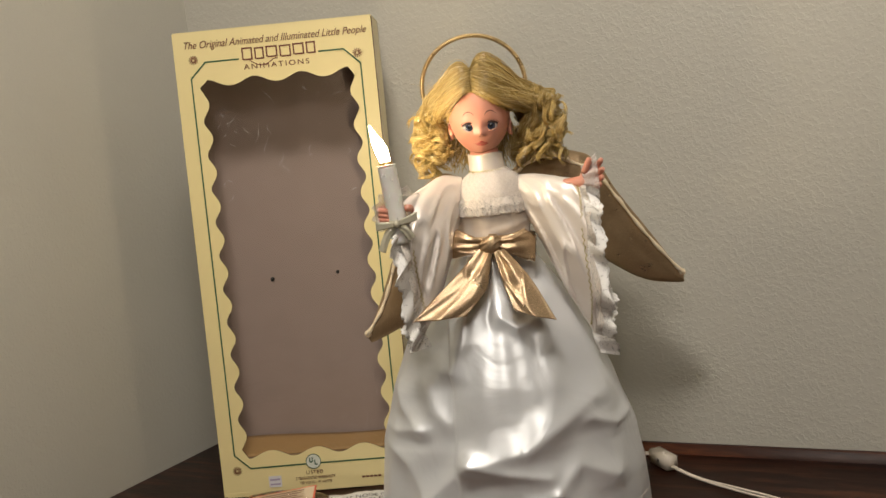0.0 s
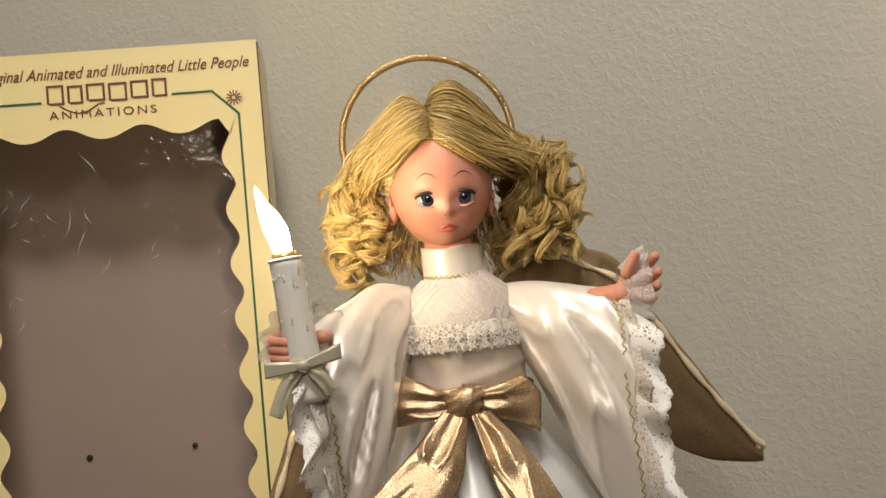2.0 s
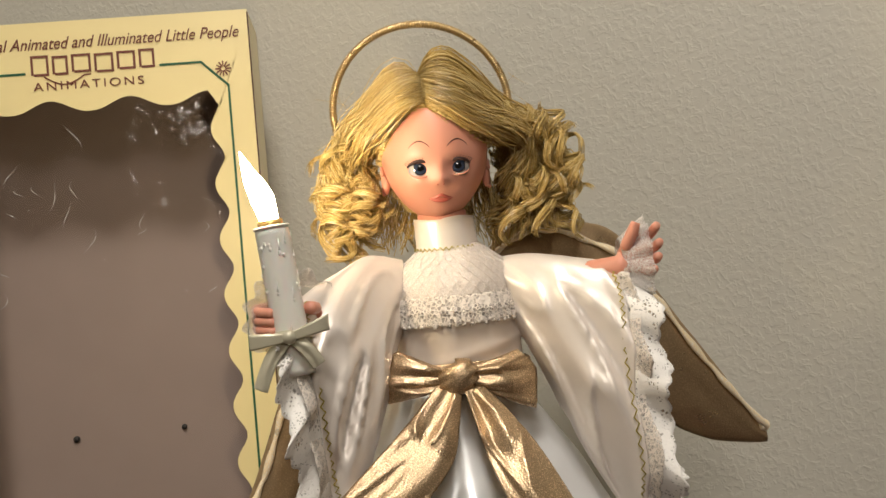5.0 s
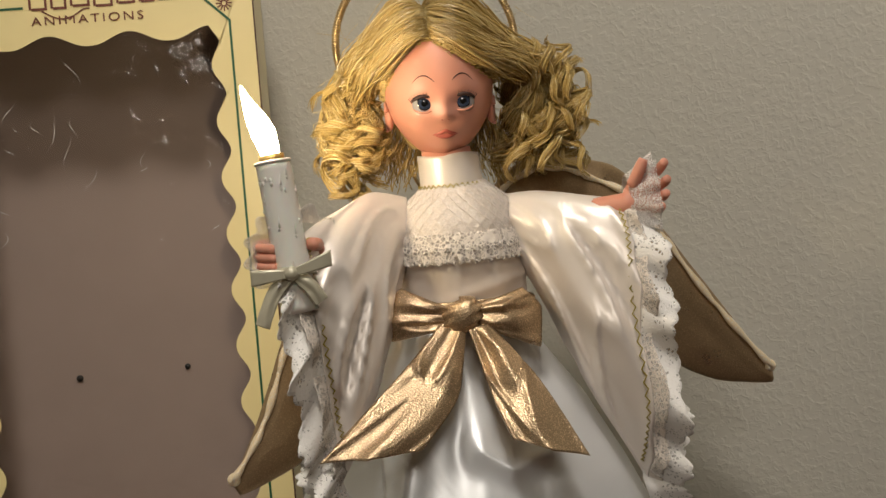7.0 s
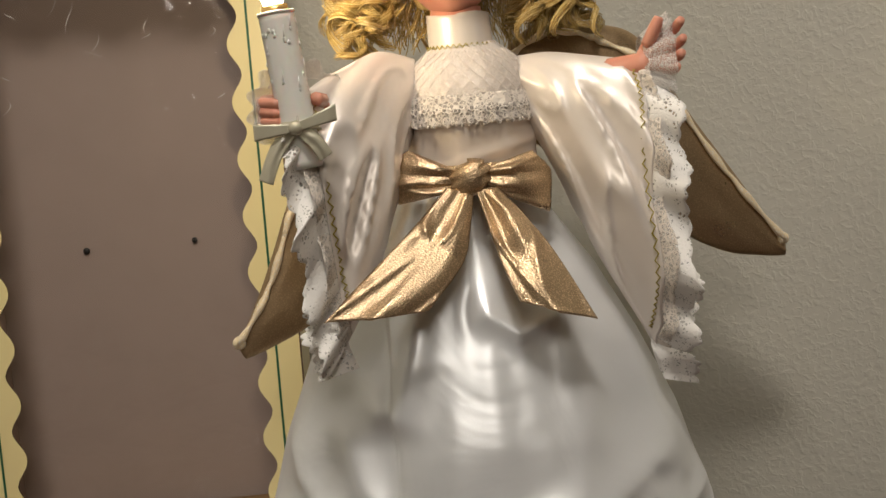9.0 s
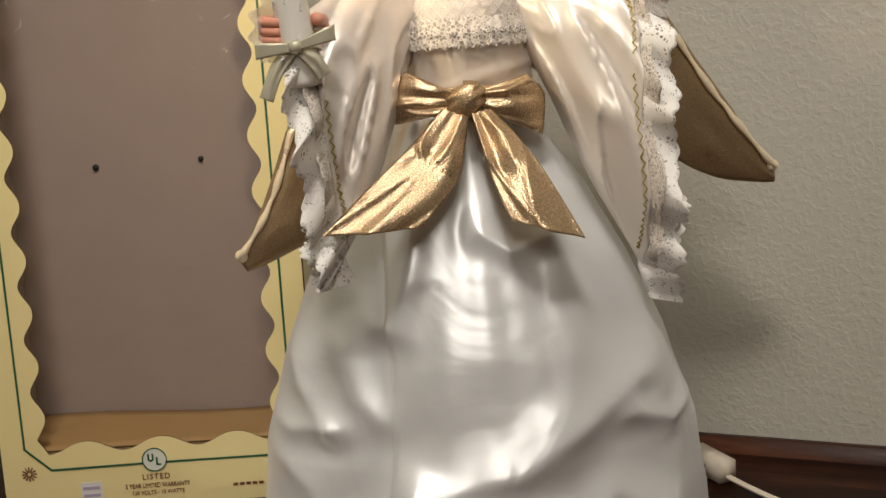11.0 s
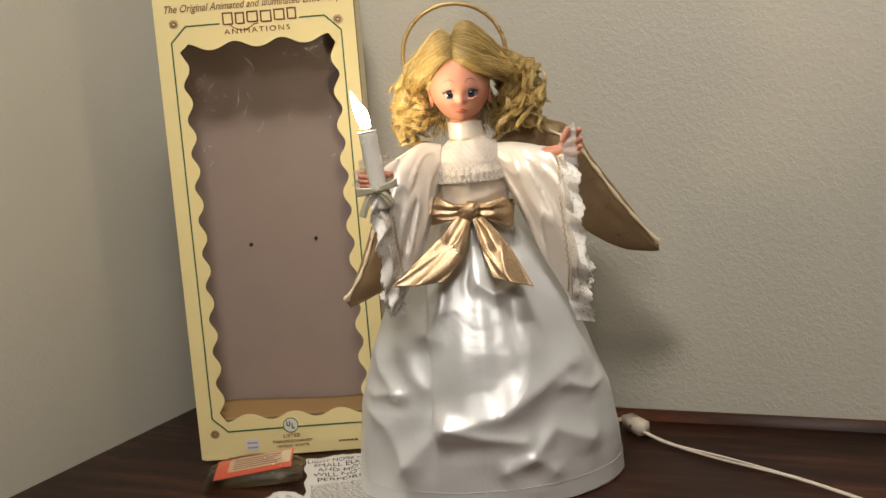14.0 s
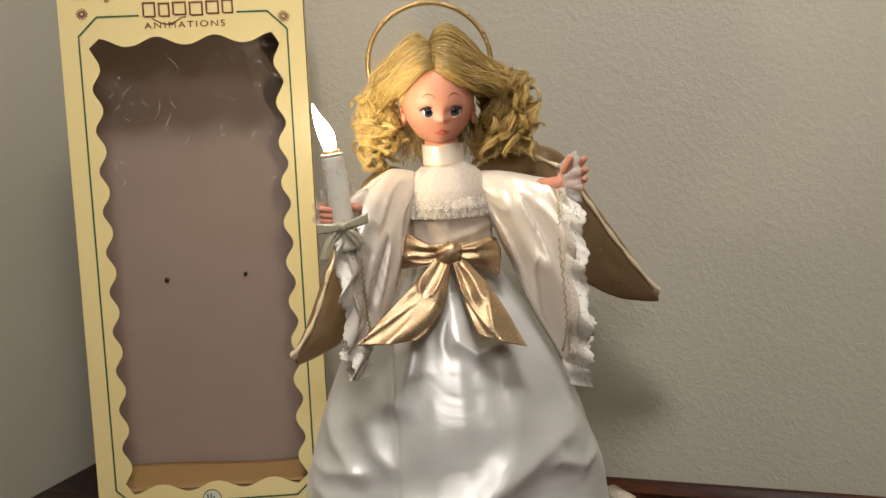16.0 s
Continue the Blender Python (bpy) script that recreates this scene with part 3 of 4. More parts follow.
        z0 = 0.0445 * math.sqrt(max(0.05, 1 - (y0 / 0.0390) ** 2)) + 0.001
        if side < 0:
            over = [Vector((-0.0165, -0.0290 + 0.040 * q, 0.0245 + 0.026 * q)), Vector((-0.0300, -0.0180 + 0.036 * q, 0.0140 + 0.024 * q))]
            wide, down = 1.0, 0.0
        else:
            over = [Vector((0.0060, -0.0330 + 0.044 * q, 0.0240 + 0.034 * q)), Vector((0.0215, -0.0285 + 0.044 * q, 0.0150 + 0.036 * q))]
            wide, down = 1.12, -0.004
        return [Vector((-0.0056 + side * 0.0006, y0, z0)), *over,
                Vector((side * (0.0385 + 0.008 * out) * wide, -0.0060 + 0.036 * q, 0.0030 + 0.018 * q)),
                Vector((side * (0.0450 + 0.020 * out) * wide, 0.0080 + 0.024 * q, -0.0140 + 0.010 * q + 0.012 * out)),
                Vector((side * (0.0440 + 0.030 * out) * wide, 0.0060 + 0.022 * q, -0.0270 - 0.010 * low + 0.010 * out)),
                Vector((side * (0.0300 + 0.036 * out) * wide, 0.0030 + 0.022 * q, -0.0360 - 0.022 * low + 0.014 * out + down))]

    def cap(u, v):
        """The under layer of hair on the skull."""
        a, b = 2 * math.pi * u, math.pi * 0.80 * v
        d = Vector((math.sin(b) * math.sin(a), -math.sin(b) * math.cos(a), math.cos(b)))
        p = Vector((d.x * 0.0365, d.y * 0.0395 + 0.0035, d.z * 0.0462))
        if d.y < 0.45:
            hold = min(1.0, (0.45 - d.y) * 2.2)
            floor_z = hairline(p.x) + 0.0015
            if p.z < floor_z:
                k = 1 - 0.20 * hold
                p = Vector((p.x * k, p.y * k + 0.016 * hold, p.z))
        g = 1 + 0.012 * noise.noise((u * 40, v * 3, 2))
        return turn @ (p * g)

    sheet(bm, cap, 120, 40, True, 1)
    for side in (-1, 1):
        for k in range(64):
            q = ((k * 0.618) % 1.0) ** 1.1
            out = rnd.random() * (0.72 if side < 0 else 1.0)
            low = rnd.random()
            pts = [p.copy() for p in guide(side, q, out, low)]
            lift = 1.0 + 0.09 * rnd.random()
            for i in range(1, 4):
                pts[i] *= lift
            for i in range(3, 7):
                pts[i] += Vector((rnd.uniform(-1, 1), rnd.uniform(-1, 1), rnd.uniform(-1, 1))) * 0.0015 * i
            n = 22
            line = curve_through(pts, n)
            turns, rad, ph = rnd.uniform(1.5, 2.1), rnd.uniform(0.0055, 0.0085), 4.0 * q + 3.0 * out + 2.5 * low + rnd.uniform(-0.5, 0.5)
            spin = side
            for j in range(38):
                dx, dy = rnd.gauss(0, 1), rnd.gauss(0, 1)
                slip = rnd.uniform(-0.22, 0.22)
                reach = 1 - 0.16 * rnd.random()
                row = []
                for i in range(n):
                    t = i / (n - 1)
                    x = t * reach * (n - 1)
                    m = min(int(x), n - 2)
                    p = line[m].lerp(line[m + 1], x - m)
                    d = (line[m + 1] - line[m]).normalized()
                    e1 = d.cross(Vector((0.2, 1, 0.1))).normalized()
                    e2 = d.cross(e1)
                    late = max(0.0, (t - 0.36) / 0.64)
                    w = ph + slip + spin * turns * 6.28 * late ** 1.1
                    c = rad * min(1.0, late * 1.6)
                    wave = 0.0009 * math.sin(t * 9 + ph) * (1 - late)
                    spread = 0.0009 + 0.0017 * math.sin(math.pi * min(1, t * 1.25)) * (1 - 0.55 * late)
                    row.append(turn @ (p + e1 * (c * math.cos(w) + dx * spread + wave) + e2 * (c * math.sin(w) + dy * spread)))
                thick = 0.00026 + 0.00030 * rnd.random() ** 2
                tube(bm, row, lambda z, t=thick: t * (0.55 + 0.8 * math.sin(math.pi * (0.05 + 0.88 * z))), 4, 1, 0.6)
        # ringlets that hang and stand out at the sides
        for k in range(58):
            f = rnd.random()
            if side < 0:
                c0 = Vector((-rnd.uniform(0.040, 0.066), rnd.uniform(-0.010, 0.026), rnd.uniform(-0.050, 0.004)))
            else:
                c0 = Vector((rnd.uniform(0.044, 0.082), rnd.uniform(-0.008, 0.028), rnd.uniform(-0.046, 0.018)))
            lean = Vector((side * rnd.uniform(0.0, 0.9), rnd.uniform(-0.5, 0.2), rnd.uniform(-1.0, -0.3))).normalized()
            e1 = lean.orthogonal().normalized()
            e2 = lean.cross(e1)
            rad, turns, ln, ph = 0.0045 + 0.0050 * f, rnd.uniform(0.9, 1.5), rnd.uniform(0.018, 0.034), rnd.random() * 6.28
            for j in range(18):
                o, dr, dl = 0.035 * j, 0.0010 * rnd.uniform(-1, 1), 0.0022 * rnd.uniform(-1, 1)
                row = [turn @ (c0 + lean * (ln * (t - 0.4) + dl) + (e1 * math.cos(ph + turns * 6.28 * t + o) + e2 * math.sin(ph + turns * 6.28 * t + o)) * (rad * (0.75 + 0.35 * t) + dr)) for t in (i / 14 for i in range(15))]
                tube(bm, row, lambda q: 0.00036 * math.sin(math.pi * (0.08 + 0.84 * q)) + 0.00006, 4, 1, 0.7)
        # short fringe hairs combed back from the hairline
        for k in range(170):
            f = rnd.random()
            x = -0.005 + side * 0.027 * f
            z = hairline(x) + 0.0004
            y = -0.0385 * math.sqrt(max(0.03, 1 - (x / 0.0340) ** 2 - (z / 0.0450) ** 2))
            p = Vector((x, y - 0.0004, z))
            go = Vector((side * 0.012, 0.007 + 0.006 * f, 0.006 - 0.012 * f + rnd.uniform(-0.002, 0.002)))
            row = curve_through([p, p + go * 0.35 + Vector((0, -0.0022, 0.0022)), p + go * 0.8 + Vector((side * 0.002, -0.001, 0.002)), p + go * 1.4], 9)
            tube(bm, [turn @ r for r in row], lambda q: 0.00030 * (0.35 + math.sin(math.pi * q)), 4, 1, 0.6)
    # loose hair behind the neck
    for k in range(420):
        x = rnd.uniform(-0.036, 0.042)
        p = Vector((x * 0.8, rnd.uniform(0.016, 0.034), -0.006 - 0.01 * rnd.random()))
        wob, ph = rnd.uniform(0.002, 0.005), rnd.random() * 6.28
        ln = rnd.uniform(0.030, 0.052)
        row = [p + Vector((0.25 * x * t + wob * math.sin(ph + 7 * t) * t, wob * math.cos(ph + 6 * t) * t, -ln * t)) for t in (i / 13 for i in range(14))]
        tube(bm, [turn @ r for r in row], 0.00034, 4, 1, 0.6)
    # loose flyaway strands
    for k in range(90):
        side = rnd.choice((-1, 1))
        p = HEAD + Vector((side * rnd.uniform(0.02, 0.055), rnd.uniform(-0.01, 0.045), rnd.uniform(-0.04, 0.045)))
        d = Vector((side * rnd.uniform(0.2, 1), rnd.uniform(-0.5, 0.5), rnd.uniform(-0.8, 0.6))).normalized()
        bend = Vector((rnd.uniform(-1, 1), rnd.uniform(-1, 1), rnd.uniform(-1, 1))) * 0.008
        tube(bm, [p + d * 0.026 * q + bend * q * q for q in (0, 0.25, 0.5, 0.75, 1)], 0.00013, 3, 1)
    # open hand
    w = Vector((0.1060, -0.046, 0.3660))
    tube(bm, [w + Vector((-0.035, 0.010, -0.002)), w, w + Vector((0.005, -0.001, 0.003))], lambda q: 0.0058 + 0.0030 * q, 12, 0)
    ball(bm, w + Vector((0.0105, -0.003, 0.0065)), (0.0108, 0.0062, 0.0125), 0, pose(0, 0, 0, 0, 25, 0))
    for dx, dz, ln, lift in ((0.0165, 0.0135, 0.0125, 0.55), (0.0180, 0.0080, 0.0115, 0.25), (0.0175, 0.0025, 0.0105, 0.05), (0.0150, -0.0030, 0.0095, -0.10)):
        p = w + Vector((dx - 0.003, -0.003, dz))
        tube(bm, curve_through([p, p + Vector((ln * 0.50, -0.005, ln * lift * 0.8)), p + Vector((ln * 0.66, -0.011, ln * (lift + 0.20)))], 8), lambda q: 0.0031 * (1 - 0.25 * q ** 3), 10, 0)
    p = w + Vector((0.0040, -0.006, 0.0110))
    tube(bm, curve_through([p, p + Vector((0.0035, -0.004, 0.0080)), p + Vector((0.0065, -0.005, 0.0145))], 8), lambda q: 0.0037 * (1 - 0.3 * q ** 3), 10, 0)
    # hand round the candle
    h = Vector((-0.0845, -0.092, 0.3580))
    tube(bm, [h + Vector((0.03, 0.055, 0.006)), h + Vector((0.010, 0.018, 0.0))], 0.0085, 12, 0)
    ball(bm, h + Vector((0.006, 0.009, 0)), (0.013, 0.008, 0.009), 0)
    for k in range(4):
        z = 0.0072 - 0.0048 * k
        tube(bm, curve_through([h + Vector((-0.006, 0.012, z)), h + Vector((-0.0165, 0.004, z)), h + Vector((-0.0150, -0.008, z - 0.001)), h + Vector((-0.006, -0.0145, z - 0.002))], 10), lambda q: 0.0032 * (1 - 0.2 * q), 8, 0)
    tube(bm, curve_through([h + Vector((0.010, 0.010, 0.004)), h + Vector((0.0150, 0.0, 0.005)), h + Vector((0.0125, -0.010, 0.006))], 8), 0.0036, 8, 0)
    ob = new("doll", finish(bm, "doll", mats))
    ob.matrix_world = DOLL
    tagged(ob, "vinyl angel doll with painted face and curled golden hair", "doll")


build_doll()

SKIRT = ((0.0, 0.1510), (0.05, 0.1470), (0.10, 0.1385), (0.16, 0.1200), (0.21, 0.0985), (0.25, 0.0770), (0.285, 0.0520), (0.305, 0.0400), (0.318, 0.0370))
CREASES = (
    (((-0.058, 0.184), (-0.046, 0.184), (-0.034, 0.216), (-0.021, 0.262), (-0.012, 0.295)), 0.0085, 0.0085),
    (((0.008, 0.236), (0.024, 0.224), (0.043, 0.231)), 0.0065, 0.0055),
    (((-0.036, 0.091), (0.020, 0.099), (0.072, 0.130), (0.092, 0.142)), 0.0090, 0.0110),
    (((-0.036, 0.091), (-0.004, 0.080), (0.040, 0.070)), 0.0060, 0.0060),
    (((-0.092, 0.040), (-0.072, 0.062), (-0.040, 0.092)), 0.0060, 0.0085),
    (((0.088, 0.122), (0.116, 0.110), (0.142, 0.118)), 0.0055, 0.0060),
    (((0.048, 0.052), (0.075, 0.078), (0.110, 0.058)), 0.0060, 0.0080),
    (((0.050, 0.250), (0.062, 0.190), (0.048, 0.130)), 0.0060, 0.0140),
    (((-0.116, 0.190), (-0.104, 0.146), (-0.088, 0.124)), 0.0070, 0.0065),
    (((-0.140, 0.126), (-0.112, 0.120), (-0.088, 0.124)), 0.0060, 0.0060),
    (((-0.132, 0.112), (-0.104, 0.088), (-0.086, 0.050)), 0.0055, 0.0080),
    (((-0.080, 0.168), (-0.074, 0.142), (-0.062, 0.130)), 0.0055, 0.0075),
    (((0.084, 0.226), (0.100, 0.170), (0.112, 0.130)), 0.0050, 0.0100),
    (((0.020, 0.040), (0.050, 0.052), (0.070, 0.034)), 0.0040, 0.0060),
)


def crease_height(x, z):
    total = 0.0
    for line, amp, wide in CREASES:
        best = 1e9
        for (ax, az), (bx, bz) in zip(line, line[1:]):
            dx, dz = bx - ax, bz - az
            t = max(0.0, min(1.0, ((x - ax) * dx + (z - az) * dz) / (dx * dx + dz * dz)))
            best = min(best, math.hypot(x - ax - t * dx, z - az - t * dz))
        near = max(0.0, 1 - math.sqrt((best / (3.2 * wide)) ** 2 + 0.009))
        total += 1.05 * amp * near ** 2.1
    # a long pressed fold: the cloth beside it lies lower
    step = 0.5 + 0.5 * math.tanh((x + 0.050 + 0.06 * (0.2 - z) * 0.3) / 0.0013)
    total -= 0.0060 * (1 - step) * math.exp(-((x + 0.05) / 0.030) ** 2) * min(1.0, max(0.0, (0.262 - z) * 18)) * min(1.0, max(0.0, (z - 0.03) * 18))
    return total


def skirt_point(u, v):
    a = 2 * math.pi * u + math.pi
    z = 0.318 * (v ** 1.15)
    r = pick(SKIRT, z)
    up = z / 0.318
    sx, cy = math.sin(a), -math.cos(a)
    fold = 0.0003 * math.sin(22 * a + 3 * math.sin(3 * a)) * min(1, up * 2.5) + 0.0024 * up ** 5 * math.sin(13 * a + 1.5 * math.sin(2 * a)) * (1 - 0.4 * up)
    fold += 0.0022 * math.sin(5 * a + 0.8 + 2.0 * up) * math.exp(-((up - 0.45) / 0.3) ** 2)
    fold += 0.0016 * noise.noise((3 * sx, 3 * cy, z * 26)) * (1 - up)
    x = 0.002 + r * sx
    if cy < 0.25:
        fold += crease_height(x, z) * max(0.0, min(1.0, (-0.22 - cy) * 2.2 + 0.25))
    fold += 0.0022 * noise.noise((x * 11 + 4, z * 9 + 1.5 * sx, 2.1 + 2 * cy)) * (1 - up) ** 0.6
    fold += 0.0013 * ridges(x * 13 + 1 + z * 8, z * 11 - x * 6, 7.3 + 2 * cy, 1.5) * (1 - up) * min(1.0, z * 30)
    rr = r + fold
    return Vector((0.002 + rr * sx, 0.003 + (0.73 * r + fold) * cy, max(0.0012, z + (0.0035 * math.sin(3 * a + 1.2) + 0.004 * (1 - abs(cy)) if z < 0.02 else 0.0) * (1 - z / 0.02 if z < 0.02 else 0))))


def sleeve_surface(tops, bottoms, thick, seed):
    tops, bottoms = curve_through(tops, 33), curve_through(bottoms, 33)

    def f(u, v):
        k = v * 32
        i = min(int(k), 31)
        q = k - i
        top, bot = tops[i].lerp(tops[i + 1], q), bottoms[i].lerp(bottoms[i + 1], q)
        a = 2 * math.pi * u
        mid, half = (top + bot) / 2, (top - bot) / 2
        w = thick[0] + (thick[1] - thick[0]) * v
        fold = (0.0045 * (abs(math.sin(2.5 * 6.2832 * u + seed + 3.2 * v)) ** 0.6 - 0.6) + 0.002 * abs(math.sin(14 * u + 5 * v + seed))) * min(1, v * 1.6) + 0.0030 * noise.noise((math.cos(a) * 1.6 + seed, math.sin(a) * 1.6, v * 3.0))
        fold += 0.0042 * ridges(math.cos(a) * 1.3 + seed, v * 2.6 + math.cos(a), seed * 3 + (1 if math.sin(a) > 0 else 0)) * min(1, v * 2)
        p = mid + half * math.cos(a)
        s = math.sin(a)
        return p + Vector((0.35 * fold, (w * (1 if s > 0 else -1) * abs(s) ** 0.75) + fold * s * 1.6, 0.3 * fold * s))

    return f


def frill(edge, out, width, waves, amp, seed=0.0):
    """A ruffled strip along edge, that stands out by width in the direction out."""
    n = len(edge) - 1

    def f(u, v):
        k = u * n
        i = min(int(k), n - 1)
        p = Vector(edge[i]).lerp(Vector(edge[i + 1]), k - i)
        ph = waves * 6.28 * u + seed
        scal = 1 + 0.12 * abs(math.sin(ph * 2.5))
        return p + Vector(out) * width * v * scal + Vector((0.35 * amp * math.cos(ph * 1.3 + 1), amp * math.sin(ph), 0.4 * amp * math.sin(ph * 0.7 + 2))) * (v ** 0.7)

    return f


def zigzag(bm, line, size, count, radius, normal=(0, -1, 0)):
    pts = curve_through(line, count)
    out = []
    for i, p in enumerate(pts):
        d = (pts[min(i + 1, count - 1)] - pts[max(i - 1, 0)]).normalized()
        side = d.cross(Vector(normal))
        out.append(p + side * size * (1 if i % 2 else -1))
    tube(bm, out, radius, 5)


def build_gown():
    t = thing("gown", DOLL, "white satin doll gown with bell sleeves and lace trim", "gown")
    bm = bmesh.new()
    sheet(bm, skirt_point, 320, 150, True)
    thicken(part("skirt", bm, SATIN, t, "long gathered white satin skirt"), 0.8)
    # stitched hem band
    bm = bmesh.new()
    for k in range(150):
        u = k / 150
        p, q = skirt_point(u, 0.093), skirt_point(u + 0.0042, 0.093)
        o = Vector((p.x, p.y, 0)).normalized() * 0.0008
        tube(bm, [p + o, q + o], 0.00035, 4)
    part("hem_stitching", bm, SATIN_CREAM, t)

    # bodice
    rows = ((0.300, 0.0375, 0.030), (0.315, 0.0385, 0.034), (0.335, 0.0385, 0.0385), (0.350, 0.0385, 0.0390), (0.365, 0.0385, 0.034), (0.376, 0.0345, 0.0275), (0.384, 0.0240, 0.0215), (0.389, 0.0185, 0.0185))

    def trunk(u, v, grow=0.0, z0=0.300, z1=0.389):
        z = z0 + (z1 - z0) * v
        rx, ry = (np.interp(z, [r[0] for r in rows], [r[k] for r in rows]) for k in (1, 2))
        a = 2 * math.pi * u
        fold = 0.0010 * math.sin(9 * a + 30 * z) * (1 if z < 0.34 else 0.4) + 0.0012 * math.exp(-((z - 0.322 - 0.010 * math.sin(a)) / 0.004) ** 2)
        return Vector((0.0105 + (rx + fold + grow) * math.sin(a), -0.002 - (ry + fold + grow) * math.cos(a), z))

    bm = bmesh.new()
    sheet(bm, trunk, 96, 46, True)
    part("bodice", bm, SATIN_SOFT, t, "fitted ivory satin bodice")
    bm = bmesh.new()
    sheet(bm, lambda u, v: trunk(0.78 + u * 0.44, v, 0.0012, 0.345, 0.387), 60, 26)
    part("lace_yoke", bm, TULLE, t, "sheer lace yoke over the chest")
    # quilted lattice on the yoke
    bm = bmesh.new()
    for k in range(-9, 10):
        for s in (-1, 1):
            line = []
            for i in range(14):
                v = i / 13
                u = k / 34 + s * (v - 0.5) * 0.13
                if abs(u) < 0.2:
                    line.append(trunk(u, 0.12 + v * 0.8, 0.0018, 0.345, 0.387))
            if len(line) > 3:
                tube(bm, line, 0.00022, 4)
    part("yoke_lattice", bm, SATIN_CREAM, t)
    # two scalloped lace bands across the chest
    for z0, z1, g in ((0.343, 0.352, 0.0030), (0.350, 0.359, 0.0024)):
        bm = bmesh.new()

        def band(u, v, z0=z0, z1=z1, g=g):
            uu = 0.785 + u * 0.43
            z = z1 + (z0 - z1) * v * (1 + 0.16 * abs(math.sin(u * 3.14 * 15)))
            k = (z - 0.300) / 0.089
            return trunk(uu, k, g + 0.0016 * v * (0.6 + 0.4 * math.sin(u * 95)))

        sheet(bm, band, 150, 6)
        thicken(part("lace_band", bm, LACE_DENSE, t, "gathered scalloped lace band"), 0.4)
        bm = bmesh.new()
        for k in range(26):
            u = (k + 0.5) / 26
            a = band(u, 1.0)
            ball(bm, a, (0.0013, 0.0009, 0.0011), 0, None, 8, 6)
        part("lace_edge", bm, LACE_DENSE, t)
    # high collar
    bm = bmesh.new()
    sheet(bm, lambda u, v: Vector((0.0090 - 0.001 * v + (0.0192 - 0.0008 * v + 0.0004 * math.sin(u * 40)) * math.sin(6.2832 * u), -0.003 - (0.0190 - 0.001 * v) * math.cos(6.2832 * u), 0.383 + 0.0225 * v + 0.0008 * math.sin(u * 18))), 64, 12, True)
    thicken(part("collar", bm, SATIN_CREAM, t, "high ivory satin collar"), 0.8)
    bm = bmesh.new()
    line = [Vector((0.009 + 0.0203 * math.sin(a), -0.003 - 0.0201 * math.cos(a), 0.3868)) for a in (-1.6 + 3.2 * k / 10 for k in range(11))]
    pts = curve_through(line, 37)
    tube(bm, [p + Vector((0, 0, 0.0011 * (1 if i % 2 else -1))) for i, p in enumerate(pts)], 0.00042, 5)
    part("collar_trim", bm, THREAD, t, "gold zigzag trim")

    # sleeves
    fr = sleeve_surface([(0.040, -0.004, 0.378), (0.058, -0.020, 0.3785), (0.082, -0.033, 0.374), (0.1035, -0.040, 0.3690)],
                        [(0.040, -0.004, 0.346), (0.060, -0.024, 0.304), (0.082, -0.034, 0.248), (0.1060, -0.036, 0.202)], (0.018, 0.022), 0.6)
    bm = bmesh.new()
    sheet(bm, fr, 72, 60, True)
    thicken(part("sleeve", bm, SATIN_CREAM, t, "wide ivory satin bell sleeve"), 0.7)
    fl = sleeve_surface([(-0.020, -0.002, 0.382), (-0.041, -0.030, 0.387), (-0.062, -0.064, 0.378), (-0.0780, -0.084, 0.3690)],
                        [(-0.022, -0.004, 0.345), (-0.034, -0.040, 0.314), (-0.051, -0.066, 0.268), (-0.0690, -0.074, 0.235)], (0.018, 0.018), 2.4)
    bm = bmesh.new()
    sheet(bm, fl, 72, 60, True)
    thicken(part("sleeve", bm, SATIN_CREAM, t, "wide ivory satin bell sleeve"), 0.7)
    # lace round both sleeve openings
    for f, out, lean in ((fr, (0.62, -0.25, -0.30), 0), (fl, (-0.45, -0.55, -0.55), 1)):
        edge = [f(k / 60, 1.0) for k in range(61)]
        bm = bmesh.new()
        sheet(bm, frill(edge, out, 0.026 + 0.005 * lean, 11, 0.0055, 0.7 + lean), 260, 8, False)
        thicken(part("sleeve_lace", bm, LACE, t, "ruffled white lace edging"), 0.3)
        bm = bmesh.new()
        sheet(bm, frill(edge, (out[0] * 0.8, out[1] - 0.3, out[2] * 0.6), 0.012, 9, 0.0036, 2.2 + lean), 220, 6, False)
        thicken(part("sleeve_lace", bm, LACE_DENSE, t, "second gathered lace layer"), 0.3)
        # longer lace tail at the bottom of the opening
        low = min(edge, key=lambda p: p.z)
        tail = [low + Vector((0.004 * math.sin(k), -0.008, 0.055 - 0.0105 * k)) for k in range(8)]
        bm = bmesh.new()
        sheet(bm, frill(tail, (0.9 if out[0] > 0 else -0.9, -0.25, -0.1), 0.022, 3.2, 0.0050, 1.0 + lean), 140, 7)
        thicken(part("lace_tail", bm, LACE, t, "hanging lace end"), 0.3)
        bm = bmesh.new()
        line = [f(w, 0.93) + Vector((0, -0.0016, 0)) for w in (0.95, 0.90, 0.85, 0.79, 0.73, 0.67, 0.62, 0.57)]
        zigzag(bm, line, 0.0012, 57, 0.00045)
        part("sleeve_trim", bm, THREAD, t, "gold zigzag stitching")
    # sheer cuff round the open hand
    bm = bmesh.new()
    ring = [Vector((0.1075, -0.042 + 0.012 * math.cos(a), 0.368 + 0.0150 * math.sin(a))) for a in (6.2832 * k / 24 for k in range(25))]
    mid = Vector((0.1075, -0.042, 0.368))

    def cuff(u, v):
        k = u * 24
        i = min(int(k), 23)
        p = ring[i].lerp(ring[i + 1], k - i)
